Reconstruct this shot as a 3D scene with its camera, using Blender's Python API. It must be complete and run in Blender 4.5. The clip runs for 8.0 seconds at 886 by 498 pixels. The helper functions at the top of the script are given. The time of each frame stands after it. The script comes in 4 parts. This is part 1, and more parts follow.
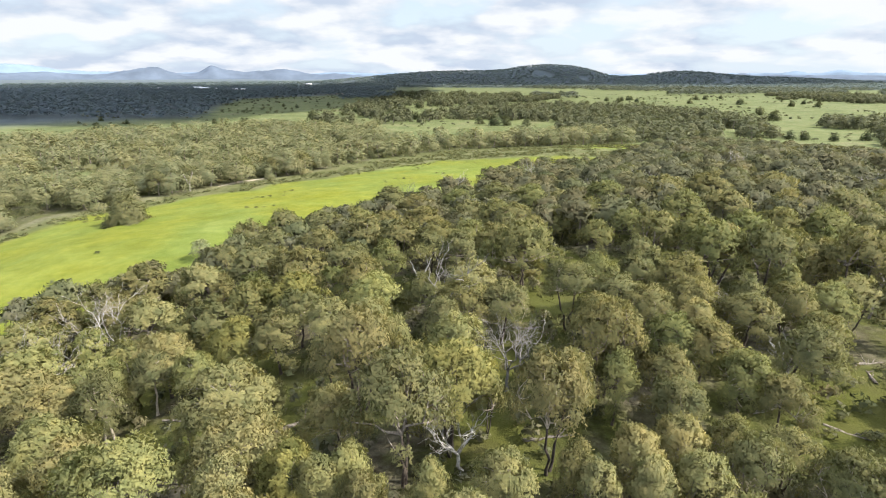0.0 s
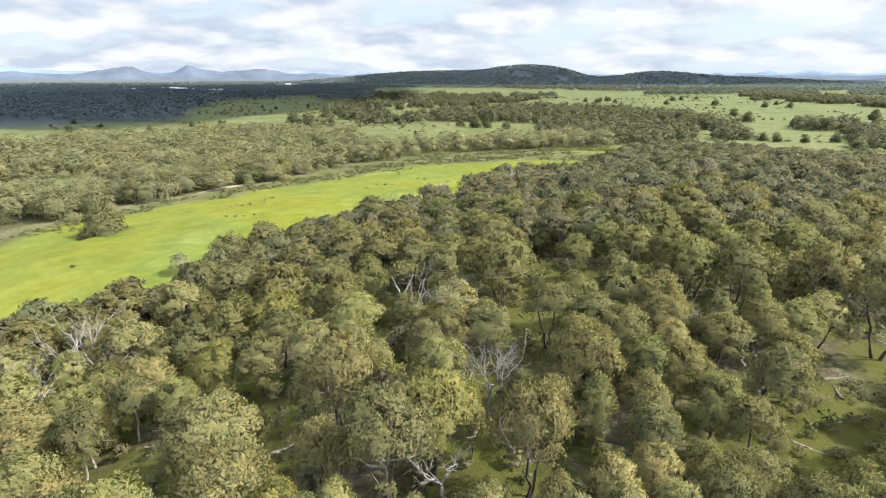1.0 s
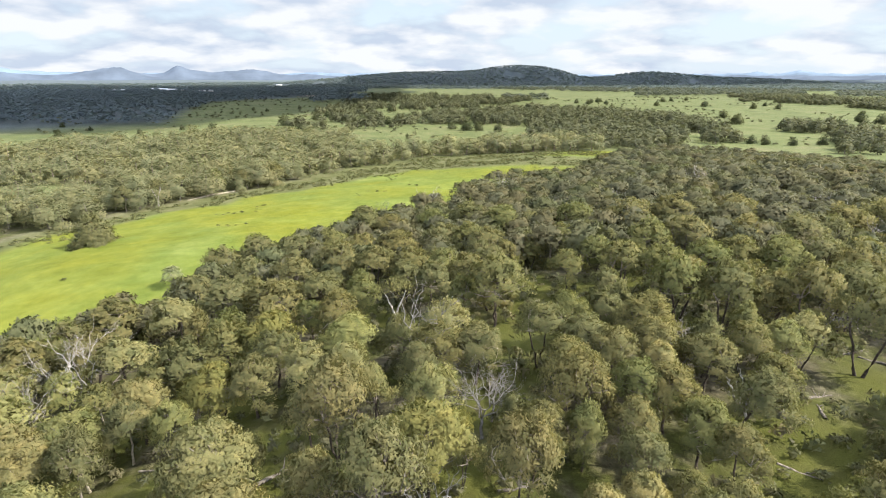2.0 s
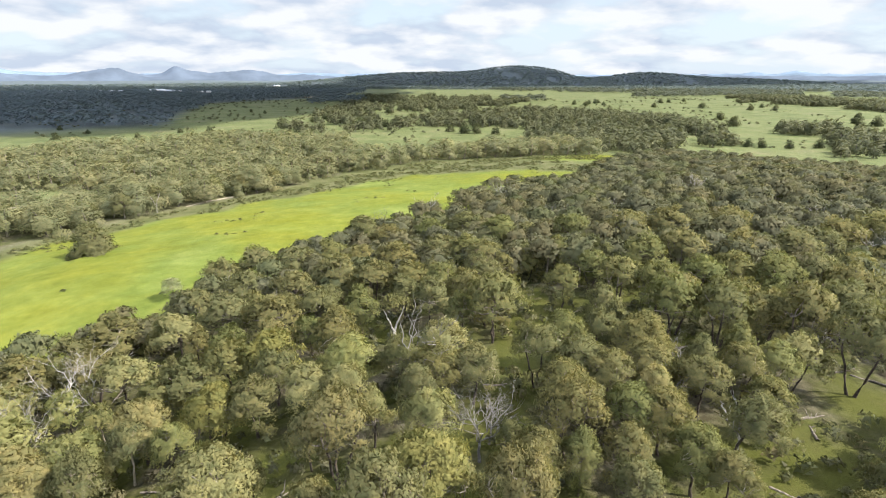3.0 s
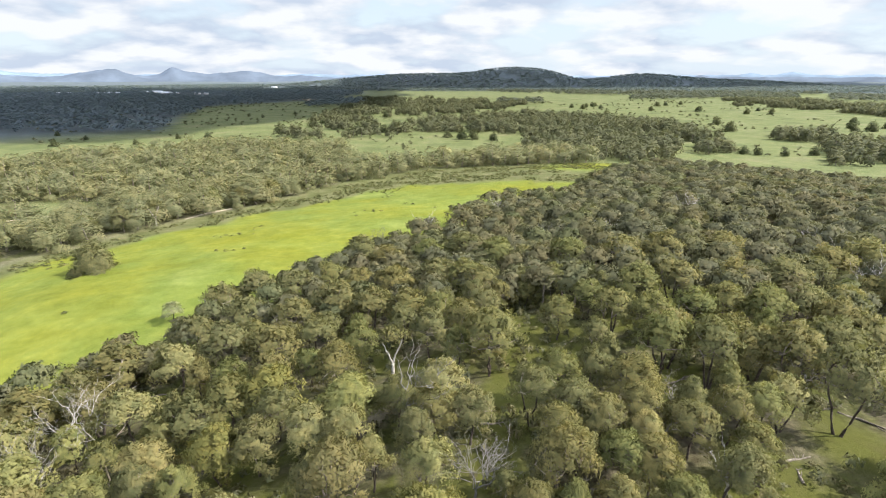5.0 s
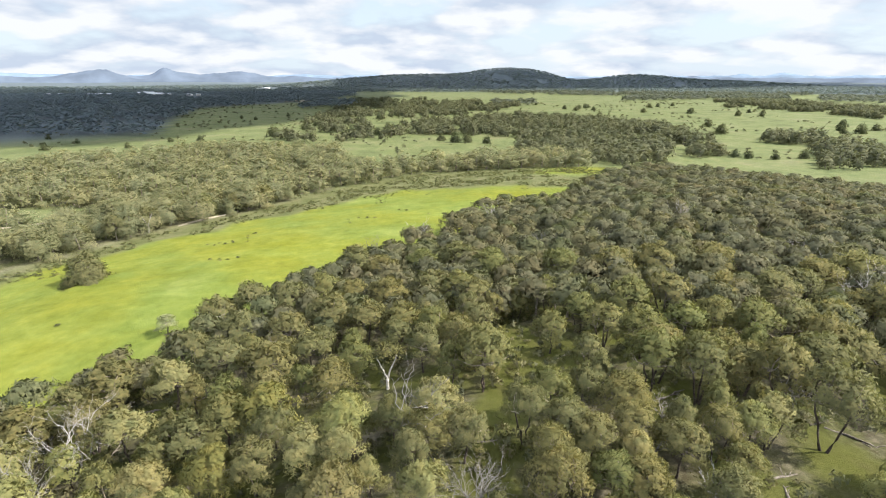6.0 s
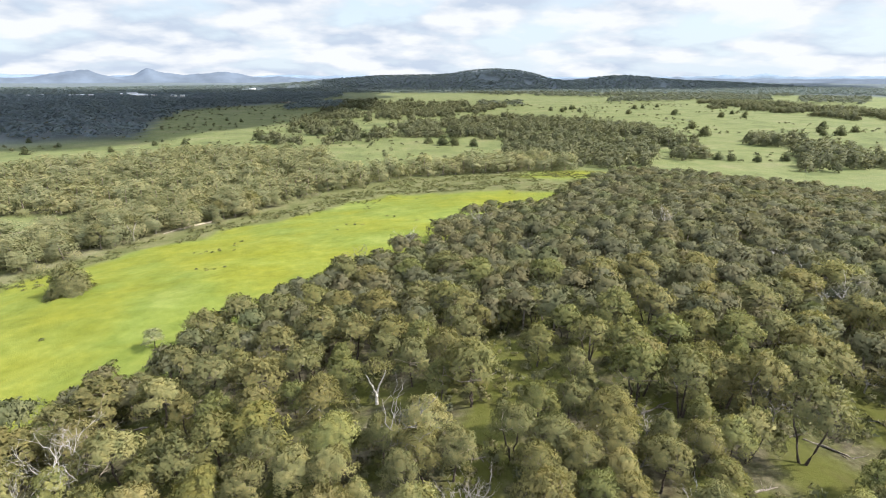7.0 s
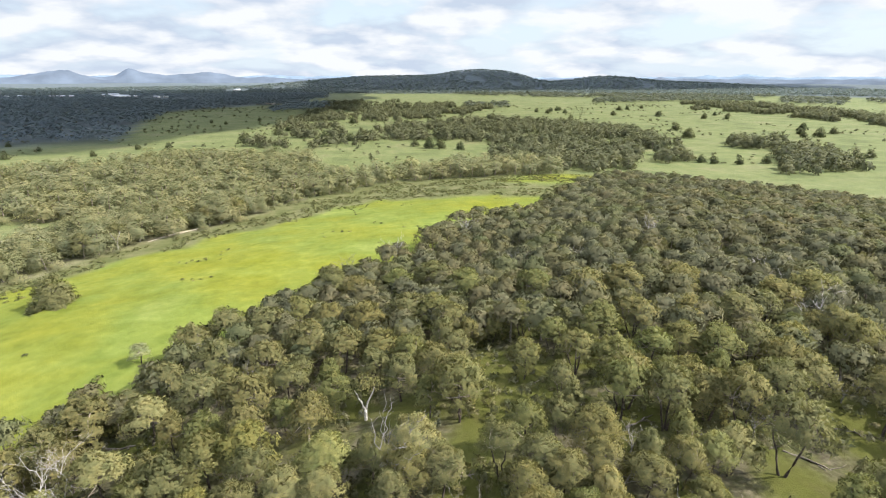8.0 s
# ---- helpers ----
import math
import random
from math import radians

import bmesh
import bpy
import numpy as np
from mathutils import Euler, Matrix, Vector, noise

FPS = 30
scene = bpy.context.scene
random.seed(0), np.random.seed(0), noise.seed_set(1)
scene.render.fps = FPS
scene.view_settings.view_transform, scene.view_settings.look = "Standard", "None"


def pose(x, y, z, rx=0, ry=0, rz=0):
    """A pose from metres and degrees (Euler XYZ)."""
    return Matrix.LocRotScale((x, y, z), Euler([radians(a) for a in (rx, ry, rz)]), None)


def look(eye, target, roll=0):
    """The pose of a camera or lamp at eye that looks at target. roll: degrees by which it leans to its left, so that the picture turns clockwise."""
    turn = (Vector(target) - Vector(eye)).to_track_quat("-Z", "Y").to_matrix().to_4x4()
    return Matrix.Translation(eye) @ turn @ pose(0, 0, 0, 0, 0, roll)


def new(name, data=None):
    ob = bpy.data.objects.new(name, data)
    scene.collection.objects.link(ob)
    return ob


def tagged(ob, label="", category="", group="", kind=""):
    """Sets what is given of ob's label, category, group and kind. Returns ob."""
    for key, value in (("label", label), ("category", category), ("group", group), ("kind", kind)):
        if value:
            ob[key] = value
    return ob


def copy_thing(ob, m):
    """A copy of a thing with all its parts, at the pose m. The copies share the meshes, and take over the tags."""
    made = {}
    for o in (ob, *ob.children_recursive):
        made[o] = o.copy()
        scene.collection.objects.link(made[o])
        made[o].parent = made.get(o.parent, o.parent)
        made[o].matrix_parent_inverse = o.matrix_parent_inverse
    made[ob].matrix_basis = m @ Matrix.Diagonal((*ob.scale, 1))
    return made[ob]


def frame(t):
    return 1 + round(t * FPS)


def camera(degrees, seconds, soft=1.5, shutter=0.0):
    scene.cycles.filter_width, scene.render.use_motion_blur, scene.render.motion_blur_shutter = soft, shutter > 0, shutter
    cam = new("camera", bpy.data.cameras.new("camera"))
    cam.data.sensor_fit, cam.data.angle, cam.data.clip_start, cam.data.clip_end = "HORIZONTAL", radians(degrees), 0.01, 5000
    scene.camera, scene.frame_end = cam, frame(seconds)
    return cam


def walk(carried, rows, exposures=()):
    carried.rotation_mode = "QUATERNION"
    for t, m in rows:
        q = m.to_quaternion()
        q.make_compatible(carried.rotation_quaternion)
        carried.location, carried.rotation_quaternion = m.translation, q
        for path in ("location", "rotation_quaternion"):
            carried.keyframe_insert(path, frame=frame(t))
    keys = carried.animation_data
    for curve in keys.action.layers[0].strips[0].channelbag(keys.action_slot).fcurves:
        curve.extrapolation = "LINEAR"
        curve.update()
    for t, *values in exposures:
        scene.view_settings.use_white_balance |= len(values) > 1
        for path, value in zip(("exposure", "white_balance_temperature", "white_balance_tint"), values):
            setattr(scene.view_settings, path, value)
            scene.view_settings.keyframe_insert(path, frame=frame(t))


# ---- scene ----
EXPOSURE, SUN_POWER, SKY_POWER = 1.72, 3.45, 0.062
cam = camera(79.8, 8.0, soft=1.0)
# seconds, x, y, z, yaw, pitch, roll: a drone that climbs straight up and pans slowly to its right
PATH = [
    (0.0, 0.00, 0.00, 55.00, 0.00, -18.10, 0.00),
    (0.5, 0.03, 0.06, 56.45, -1.21, -18.13, -0.03),
    (1.0, 0.06, 0.13, 58.01, -2.04, -18.15, -0.02),
    (1.5, 0.09, 0.19, 59.55, -2.59, -18.14, 0.00),
    (3.0, 0.16, 0.35, 64.17, -3.12, -18.14, 0.03),
    (3.5, 0.18, 0.40, 65.76, -3.18, -18.14, 0.05),
    (4.0, 0.20, 0.44, 67.28, -3.21, -18.11, 0.04),
    (4.5, 0.22, 0.48, 68.90, -3.24, -18.12, 0.03),
    (6.0, 0.26, 0.59, 73.67, -4.05, -18.10, 0.00),
    (6.5, 0.27, 0.62, 75.17, -4.68, -18.08, -0.01),
    (7.0, 0.28, 0.65, 76.76, -5.42, -18.08, -0.03),
    (7.5, 0.28, 0.68, 78.35, -6.14, -18.08, -0.04),
    (8.0, 0.29, 0.70, 80.00, -6.84, -18.08, -0.05),
]
walk(cam, [(t, pose(x, y, z, 90 + pitch, roll, yaw)) for t, x, y, z, yaw, pitch, roll in PATH], exposures=((0, EXPOSURE), (8, EXPOSURE)))

# ---- sky and sun ----
SUN_ELEVATION, SUN_SIDE = 43.0, 100.0   # degrees above the horizon; degrees clockwise from straight ahead
sun_way = Vector((math.cos(radians(SUN_ELEVATION)) * math.sin(radians(SUN_SIDE)),
                  math.cos(radians(SUN_ELEVATION)) * math.cos(radians(SUN_SIDE)), math.sin(radians(SUN_ELEVATION))))
sun_data = bpy.data.lights.new("sun", "SUN")
sun_data.energy, sun_data.angle, sun_data.color = SUN_POWER, radians(1.2), (1.0, 0.955, 0.87)
sun = new("sun", sun_data)
sun.matrix_world = look(tuple(sun_way * 400), (0, 0, 0))


def node(tree, kind, x=0, **values):
    n = tree.nodes.new(kind)
    for key, value in values.items():
        n.inputs[key.replace("_", " ")].default_value = value
    return n


def ramp(tree, stops, fac):
    n = tree.nodes.new("ShaderNodeValToRGB")
    while len(n.color_ramp.elements) < len(stops):
        n.color_ramp.elements.new(0.5)
    for e, (at, col) in zip(n.color_ramp.elements, stops):
        e.position, e.color = at, (*col, 1) if len(col) == 3 else col
    tree.links.new(fac, n.inputs[0])
    return n.outputs[0]


def mixed(tree, fac, a, b, how="MIX"):
    n = tree.nodes.new("ShaderNodeMix")
    n.data_type, n.blend_type = "RGBA", how
    for slot, value in ((0, fac), (6, a), (7, b)):
        if isinstance(value, bpy.types.NodeSocket):
            tree.links.new(value, n.inputs[slot])
        else:
            n.inputs[slot].default_value = value if slot == 0 else (*value, 1)
    return n.outputs[2]


def maths(tree, how, a, b=0.5, c=0.0, clamp=False):
    n = tree.nodes.new("ShaderNodeMath")
    n.operation, n.use_clamp = how, clamp
    for slot, value in enumerate((a, b, c)):
        if isinstance(value, bpy.types.NodeSocket):
            tree.links.new(value, n.inputs[slot])
        else:
            n.inputs[slot].default_value = value
    return n.outputs[0]


def noised(tree, vector, scale, detail=4.0, rough=0.55):
    n = node(tree, "ShaderNodeTexNoise", Scale=scale, Detail=detail, Roughness=rough)
    if vector is not None:
        tree.links.new(vector, n.inputs["Vector"])
    return n.outputs["Fac"]


world = bpy.data.worlds.new("sky")
scene.world = world
world.use_nodes = True
wt = world.node_tree
wt.nodes.clear()
sky = wt.nodes.new("ShaderNodeTexSky")
sky.sky_type, sky.sun_disc = "NISHITA", False
sky.sun_elevation, sky.sun_rotation = radians(SUN_ELEVATION), radians(SUN_SIDE)
sky.air_density, sky.dust_density, sky.ozone_density = 1.0, 1.2, 1.0
way = wt.nodes.new("ShaderNodeTexCoord").outputs["Generated"]
split = wt.nodes.new("ShaderNodeSeparateXYZ")
wt.links.new(way, split.inputs[0])
up = maths(wt, "ADD", maths(wt, "MAXIMUM", split.outputs[2], 0.0), 0.26)
flat = wt.nodes.new("ShaderNodeCombineXYZ")
for i in (0, 1):
    wt.links.new(maths(wt, "DIVIDE", split.outputs[i], up), flat.inputs[i])
shift = node(wt, "ShaderNodeMapping", Location=(-0.08, 0.17, 0.0))
wt.links.new(flat.outputs[0], shift.inputs[0])
cover = noised(wt, flat.outputs[0], 2.05, 8.0, 0.49)
beyond = noised(wt, shift.outputs[0], 2.05, 8.0, 0.49)
# less cloud towards the sun's side
thin = maths(wt, "MULTIPLY", maths(wt, "MAXIMUM", split.outputs[0], -0.2), 0.10)
mask = ramp(wt, [(0.37, (0, 0, 0)), (0.51, (1, 1, 1))], maths(wt, "SUBTRACT", cover, thin))
# grey-blue undersides, white sunlit tops
slope = maths(wt, "MULTIPLY_ADD", maths(wt, "SUBTRACT", cover, beyond), 2.8, 0.5)
tone = ramp(wt, [(0.24, (0.66, 0.74, 0.85)), (0.50, (0.87, 0.905, 0.95)), (0.72, (1.03, 1.03, 1.02))], slope)
clear = mixed(wt, 1.0, sky.outputs[0], (SKY_POWER,) * 3, "MULTIPLY")
# thin bright veil low in the sky
veil = ramp(wt, [(0.0, (0.9, 0.9, 0.9)), (0.10, (0.75, 0.75, 0.75)), (0.30, (0.15, 0.15, 0.15)), (0.7, (0.02, 0.02, 0.02))], split.outputs[2])
clear = mixed(wt, veil, clear, (0.242, 0.280, 0.318))
bright = mixed(wt, 1.0, tone, (0.284, 0.293, 0.308), "MULTIPLY")
lit = mixed(wt, mask, clear, bright)
# overhead, out of view, the sky is brightened threefold to fill the shade
under = ramp(wt, [(0.0, (1, 1, 1)), (0.14, (1, 1, 1)), (0.40, (2.9, 2.9, 2.95)), (1.0, (3.5, 3.5, 3.6))], split.outputs[2])
lit = mixed(wt, 1.0, lit, under, "MULTIPLY")
back = node(wt, "ShaderNodeBackground", Strength=1.0)
wt.links.new(lit, back.inputs[0])
wt.links.new(back.outputs[0], wt.nodes.new("ShaderNodeOutputWorld").inputs[0])


# ---- the lie of the land ----
def ease(a, b, v):
    t = np.clip((v - a) / (b - a), 0, 1)
    return t * t * (3 - 2 * t)


def along(x, y):
    """Metres along the meadow's wooded edge, and metres uphill from it."""
    return 0.66 * (x + 61) + 0.75 * (y - 126), 0.75 * (x + 61) - 0.66 * (y - 126)


HILLS = [  # x, y, height, half-length across, half-depth: wooded hills in the distance
    (610, 3300, 84, 260, 260), (170, 3200, 58, 420, 300), (840, 3350, 40, 160, 220), (-300, 3150, 34, 420, 300),
    (1330, 3200, 62, 330, 260), (1850, 3100, 30, 420, 300),
]


def land(x, y):
    """Height of the ground."""
    x, y = np.asarray(x, float), np.asarray(y, float)
    l, s = along(x, y)
    d = np.hypot(x, y)
    z = 0.5 + 9 * ease(-140, -20, s) + 13 * ease(10, 110, s) * (1 - ease(200, 380, d)) - 4.5 * (1 - ease(-45, 5, l)) * (1 - ease(60, 110, s))
    far = ease(330, 520, d)
    z = z * (1 - far) + far * (2 + 2.5 * np.sin(x / 210 + 0.7) * np.sin(y / 260 + 0.4) * ease(500, 900, d))
    z = z + 0.16 * np.sin(x / 3.1 + 1.3 * np.sin(y / 5.3)) * np.sin(y / 3.7 + 0.8 * np.sin(x / 7.0)) + 0.3 * np.sin(x / 11 + y / 17) * np.sin(y / 13 - x / 19)
    for hx, hy, h, a, b in HILLS:
        z = z + h * np.exp(-((x - hx) / a) ** 2 - ((y - hy) / b) ** 2)
    return z + 32 * ease(3300, 4900, d)


def curve(knots, v):
    return np.interp(v, [k[0] for k in knots], [k[1] for k in knots])


# edges as (metres along, metres uphill) of the meadow's rim
WOOD_RIM = [(-90, 8), (-29, 7), (2, 7), (27, 2), (61, 3), (118, -1), (165, -8), (204, 14), (244, 8), (340, 12), (420, 0)]
SEDGE_RIM = [(-60, -101), (30, -112), (71, -114), (100, -113), (135, -107), (175, -110), (198, -98), (213, -65), (230, -36), (242, -4), (260, 20), (420, 20)]
CREEK_RIM = [(-80, -116), (0, -124), (45, -134), (70, -138), (105, -134), (153, -144), (190, -144), (268, -135), (308, -88), (337, -48), (358, -14), (400, 0)]
# far limit of the creek woods and of the hill woods: (bearing, distance)
CREEK_BACK = [(-60, 540), (-28, 545), (-21, 590), (-14, 565), (-7.5, 535), (-6, 435), (0, 440), (8, 470), (13, 500), (19, 480)]
FOREST_FRONT = [(-60, 720), (-24, 740), (-20, 1300), (-10, 1600), (-5, 2100)]   # where the dark forest begins
HILL_BACK = [(10, 330), (18, 372), (22, 400), (26, 395), (36, 398), (46, 372), (70, 350)]


def bearing(x, y):
    return np.degrees(np.arctan2(x, y))


def in_meadow(x, y):
    l, s = along(x, y)
    return (s < curve(WOOD_RIM, l) + 3) & (s > curve(SEDGE_RIM, l)) & (l > -70) & (l < 330)


GLADES = [  # x, y, radius of grassy openings between the trees
    (-33, 50, 7), (-44, 64, 4), (-19, 57, 6), (-17, 47, 4), (31, 118, 5), (24, 103, 6), (19, 91, 5), (17, 80, 5), (14, 72, 4), (60, 57, 5), (83, 70, 6),
    (79, 63, 6), (92, 90, 4), (55, 76, 4), (45, 78, 5), (42, 47, 8), (37, 40, 5), (10, 63, 4), (11, 55, 5), (-5, 94, 4), (4, 87, 4), (9, 87, 4),
    (-13, 85, 3), (142, 137, 6), (-47, 95, 5), (30, 86, 4), (42, 97, 3), (-25, 66, 4), (73, 115, 4), (5, 44, 4), (-41, 49, 4), (27, 97, 6), (21, 87, 6),
]


# ---- materials ----
def material(name, rough=0.8, spec=0.3):
    m = bpy.data.materials.new(name)
    m.use_nodes = True
    t = m.node_tree
    p = t.nodes["Principled BSDF"]
    p.inputs["Roughness"].default_value, p.inputs["Specular IOR Level"].default_value = rough, spec
    place = t.nodes.new("ShaderNodeNewGeometry").outputs["Position"]
    return m, t, p, place


def bumped(t, p, height, strength, distance):
    b = node(t, "ShaderNodeBump", Strength=strength, Distance=distance)
    t.links.new(height, b.inputs["Height"])
    t.links.new(b.outputs[0], p.inputs["Normal"])


def attribute(t, name):
    n = t.nodes.new("ShaderNodeAttribute")
    n.attribute_name = name
    return n.outputs["Fac"]


def leaf_material(name, stops, shared=False, through_light=0.38, gaps=0.46, grain=9.5, clump_scale=0.95):
    """Leaves: the tint runs along stops from tree to tree, and a little from spray to spray."""
    m, t, p, place = material(name, 0.75, 0.08)
    own = attribute(t, "tint") if shared else t.nodes.new("ShaderNodeObjectInfo").outputs["Random"]
    geo = t.nodes.new("ShaderNodeNewGeometry")
    col = ramp(t, stops, own)
    spray = ramp(t, [(0, (0.92, 0.93, 0.92)), (0.5, (1, 1, 1)), (1, (1.08, 1.07, 1.05))], geo.outputs["Random Per Island"])
    col = mixed(t, 1.0, col, spray, "MULTIPLY")
    patch = ramp(t, [(0.35, (0.88, 0.92, 0.88)), (0.65, (1.14, 1.10, 1.02))], noised(t, place, 0.55, 3))
    col = mixed(t, 1.0, col, patch, "MULTIPLY")
    clump = ramp(t, [(0.36, (0.74, 0.78, 0.76)), (0.64, (1.26, 1.21, 1.15))], noised(t, place, clump_scale, 2))
    col = mixed(t, 1.0, col, clump, "MULTIPLY")
    t.links.new(col, p.inputs["Base Color"])
    tr = t.nodes.new("ShaderNodeBsdfTranslucent")
    t.links.new(mixed(t, 1.0, col, (1.0, 1.04, 0.8), "MULTIPLY"), tr.inputs[0])
    mix = node(t, "ShaderNodeMixShader", Fac=through_light)
    t.links.new(p.outputs[0], mix.inputs[1])
    t.links.new(tr.outputs[0], mix.inputs[2])
    surface = mix.outputs[0]
    if gaps:
        # a spray is many thin leaves with air between them
        hang = node(t, "ShaderNodeMapping", Scale=(1.0, 1.0, 0.36))
        t.links.new(place, hang.inputs[0])
        hole = maths(t, "GREATER_THAN", noised(t, hang.outputs[0], grain, 2.0, 0.6), gaps)
        airy = node(t, "ShaderNodeMixShader")
        t.links.new(hole, airy.inputs[0])
        t.links.new(t.nodes.new("ShaderNodeBsdfTransparent").outputs[0], airy.inputs[1])
        t.links.new(surface, airy.inputs[2])
        surface = airy.outputs[0]
    t.links.new(surface, t.nodes["Material Output"].inputs[0])
    return m


GUM = [(0.0, (0.12, 0.119, 0.055)), (0.3, (0.142, 0.139, 0.07)), (0.55, (0.151, 0.135, 0.059)), (0.8, (0.132, 0.139, 0.057)), (1.0, (0.161, 0.143, 0.068))]
M_LEAF = leaf_material("gum_leaves", GUM)
M_LEAF_TAN = leaf_material("russet_gum_leaves", [(0, (0.204, 0.183, 0.086)), (1, (0.224, 0.199, 0.093))])
M_LEAF_SAGE = leaf_material("sage_gum_leaves", [(0, (0.196, 0.187, 0.085)), (0.5, (0.213, 0.2, 0.1)), (1, (0.207, 0.207, 0.085))])
M_LEAF_GOLD = leaf_material("golden_gum_leaves", [(0, (0.176, 0.166, 0.058)), (1, (0.176, 0.166, 0.064))])
M_LEAF_HAZE = leaf_material("pale_sparse_leaves", [(0, (0.215, 0.225, 0.125)), (1, (0.235, 0.245, 0.14))])
M_LEAF_WOOD = leaf_material("woodland_leaves", [(a, (0.83 * r, 0.84 * g, 1.12 * b)) for a, (r, g, b) in GUM], shared=True, gaps=0.44, grain=3.2, clump_scale=0.36)
M_LEAF_CREEK = leaf_material("creek_gum_leaves", [(0, (0.149, 0.152, 0.086)), (0.35, (0.183, 0.181, 0.098)), (0.6, (0.164, 0.168, 0.103)), (1, (0.215, 0.201, 0.107))], shared=True, gaps=0.44, grain=2.8, clump_scale=0.2)
M_LEAF_PLAIN = leaf_material("plain_wood_leaves", [(0, (0.086, 0.092, 0.058)), (0.5, (0.102, 0.106, 0.066)), (1, (0.118, 0.117, 0.070))], shared=True, gaps=0)
# the far plain's leaves are lightened and blued in place of haze
M_LEAF_FAR_HAZED = leaf_material("hazed_far_wood_leaves", [(0, (0.101, 0.127, 0.166)), (0.5, (0.109, 0.135, 0.172)), (1, (0.12, 0.143, 0.172))], shared=True, gaps=0)
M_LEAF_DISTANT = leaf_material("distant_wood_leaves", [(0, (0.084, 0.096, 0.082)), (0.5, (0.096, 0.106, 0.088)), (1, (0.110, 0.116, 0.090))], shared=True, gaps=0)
# haze over the hills is painted as a blue cast on these leaves
M_LEAF_HILLS_HAZED = leaf_material("hazed_hill_forest_leaves", [(0, (0.101, 0.124, 0.143)), (0.5, (0.11, 0.132, 0.146)), (1, (0.122, 0.14, 0.145))], shared=True, gaps=0)
M_SEDGE = leaf_material("sedge_leaves", [(0, (0.098, 0.106, 0.045)), (0.5, (0.122, 0.126, 0.058)), (1, (0.146, 0.140, 0.070))], shared=True, gaps=0)


def bark_material(name, dark, light):
    m, t, p, place = material(name, 0.9, 0.15)
    n = noised(t, place, 3.0, 6)
    col = ramp(t, [(0.35, dark), (0.65, light)], n)
    col = mixed(t, 1.0, col, ramp(t, [(0, (0.75, 0.75, 0.75)), (1, (1.25, 1.2, 1.15))], t.nodes.new("ShaderNodeObjectInfo").outputs["Random"]), "MULTIPLY")
    t.links.new(col, p.inputs["Base Color"])
    bumped(t, p, noised(t, place, 14.0, 5), 0.6, 0.04)
    return m


M_BARK = bark_material("ironbark", (0.030, 0.024, 0.020), (0.085, 0.070, 0.056))
M_LIMB = bark_material("grey_limb_bark", (0.090, 0.079, 0.066), (0.276, 0.240, 0.198))
M_PALE = bark_material("pale_gum_bark", (0.20, 0.175, 0.135), (0.38, 0.34, 0.28))
M_DEAD = bark_material("weathered_dead_wood", (0.20, 0.187, 0.166), (0.46, 0.44, 0.40))
M_DEAD_GREY = bark_material("grey_dead_twigs", (0.10, 0.095, 0.09), (0.24, 0.225, 0.21))
M_LOG = bark_material("fallen_grey_log", (0.075, 0.064, 0.052), (0.20, 0.178, 0.15))


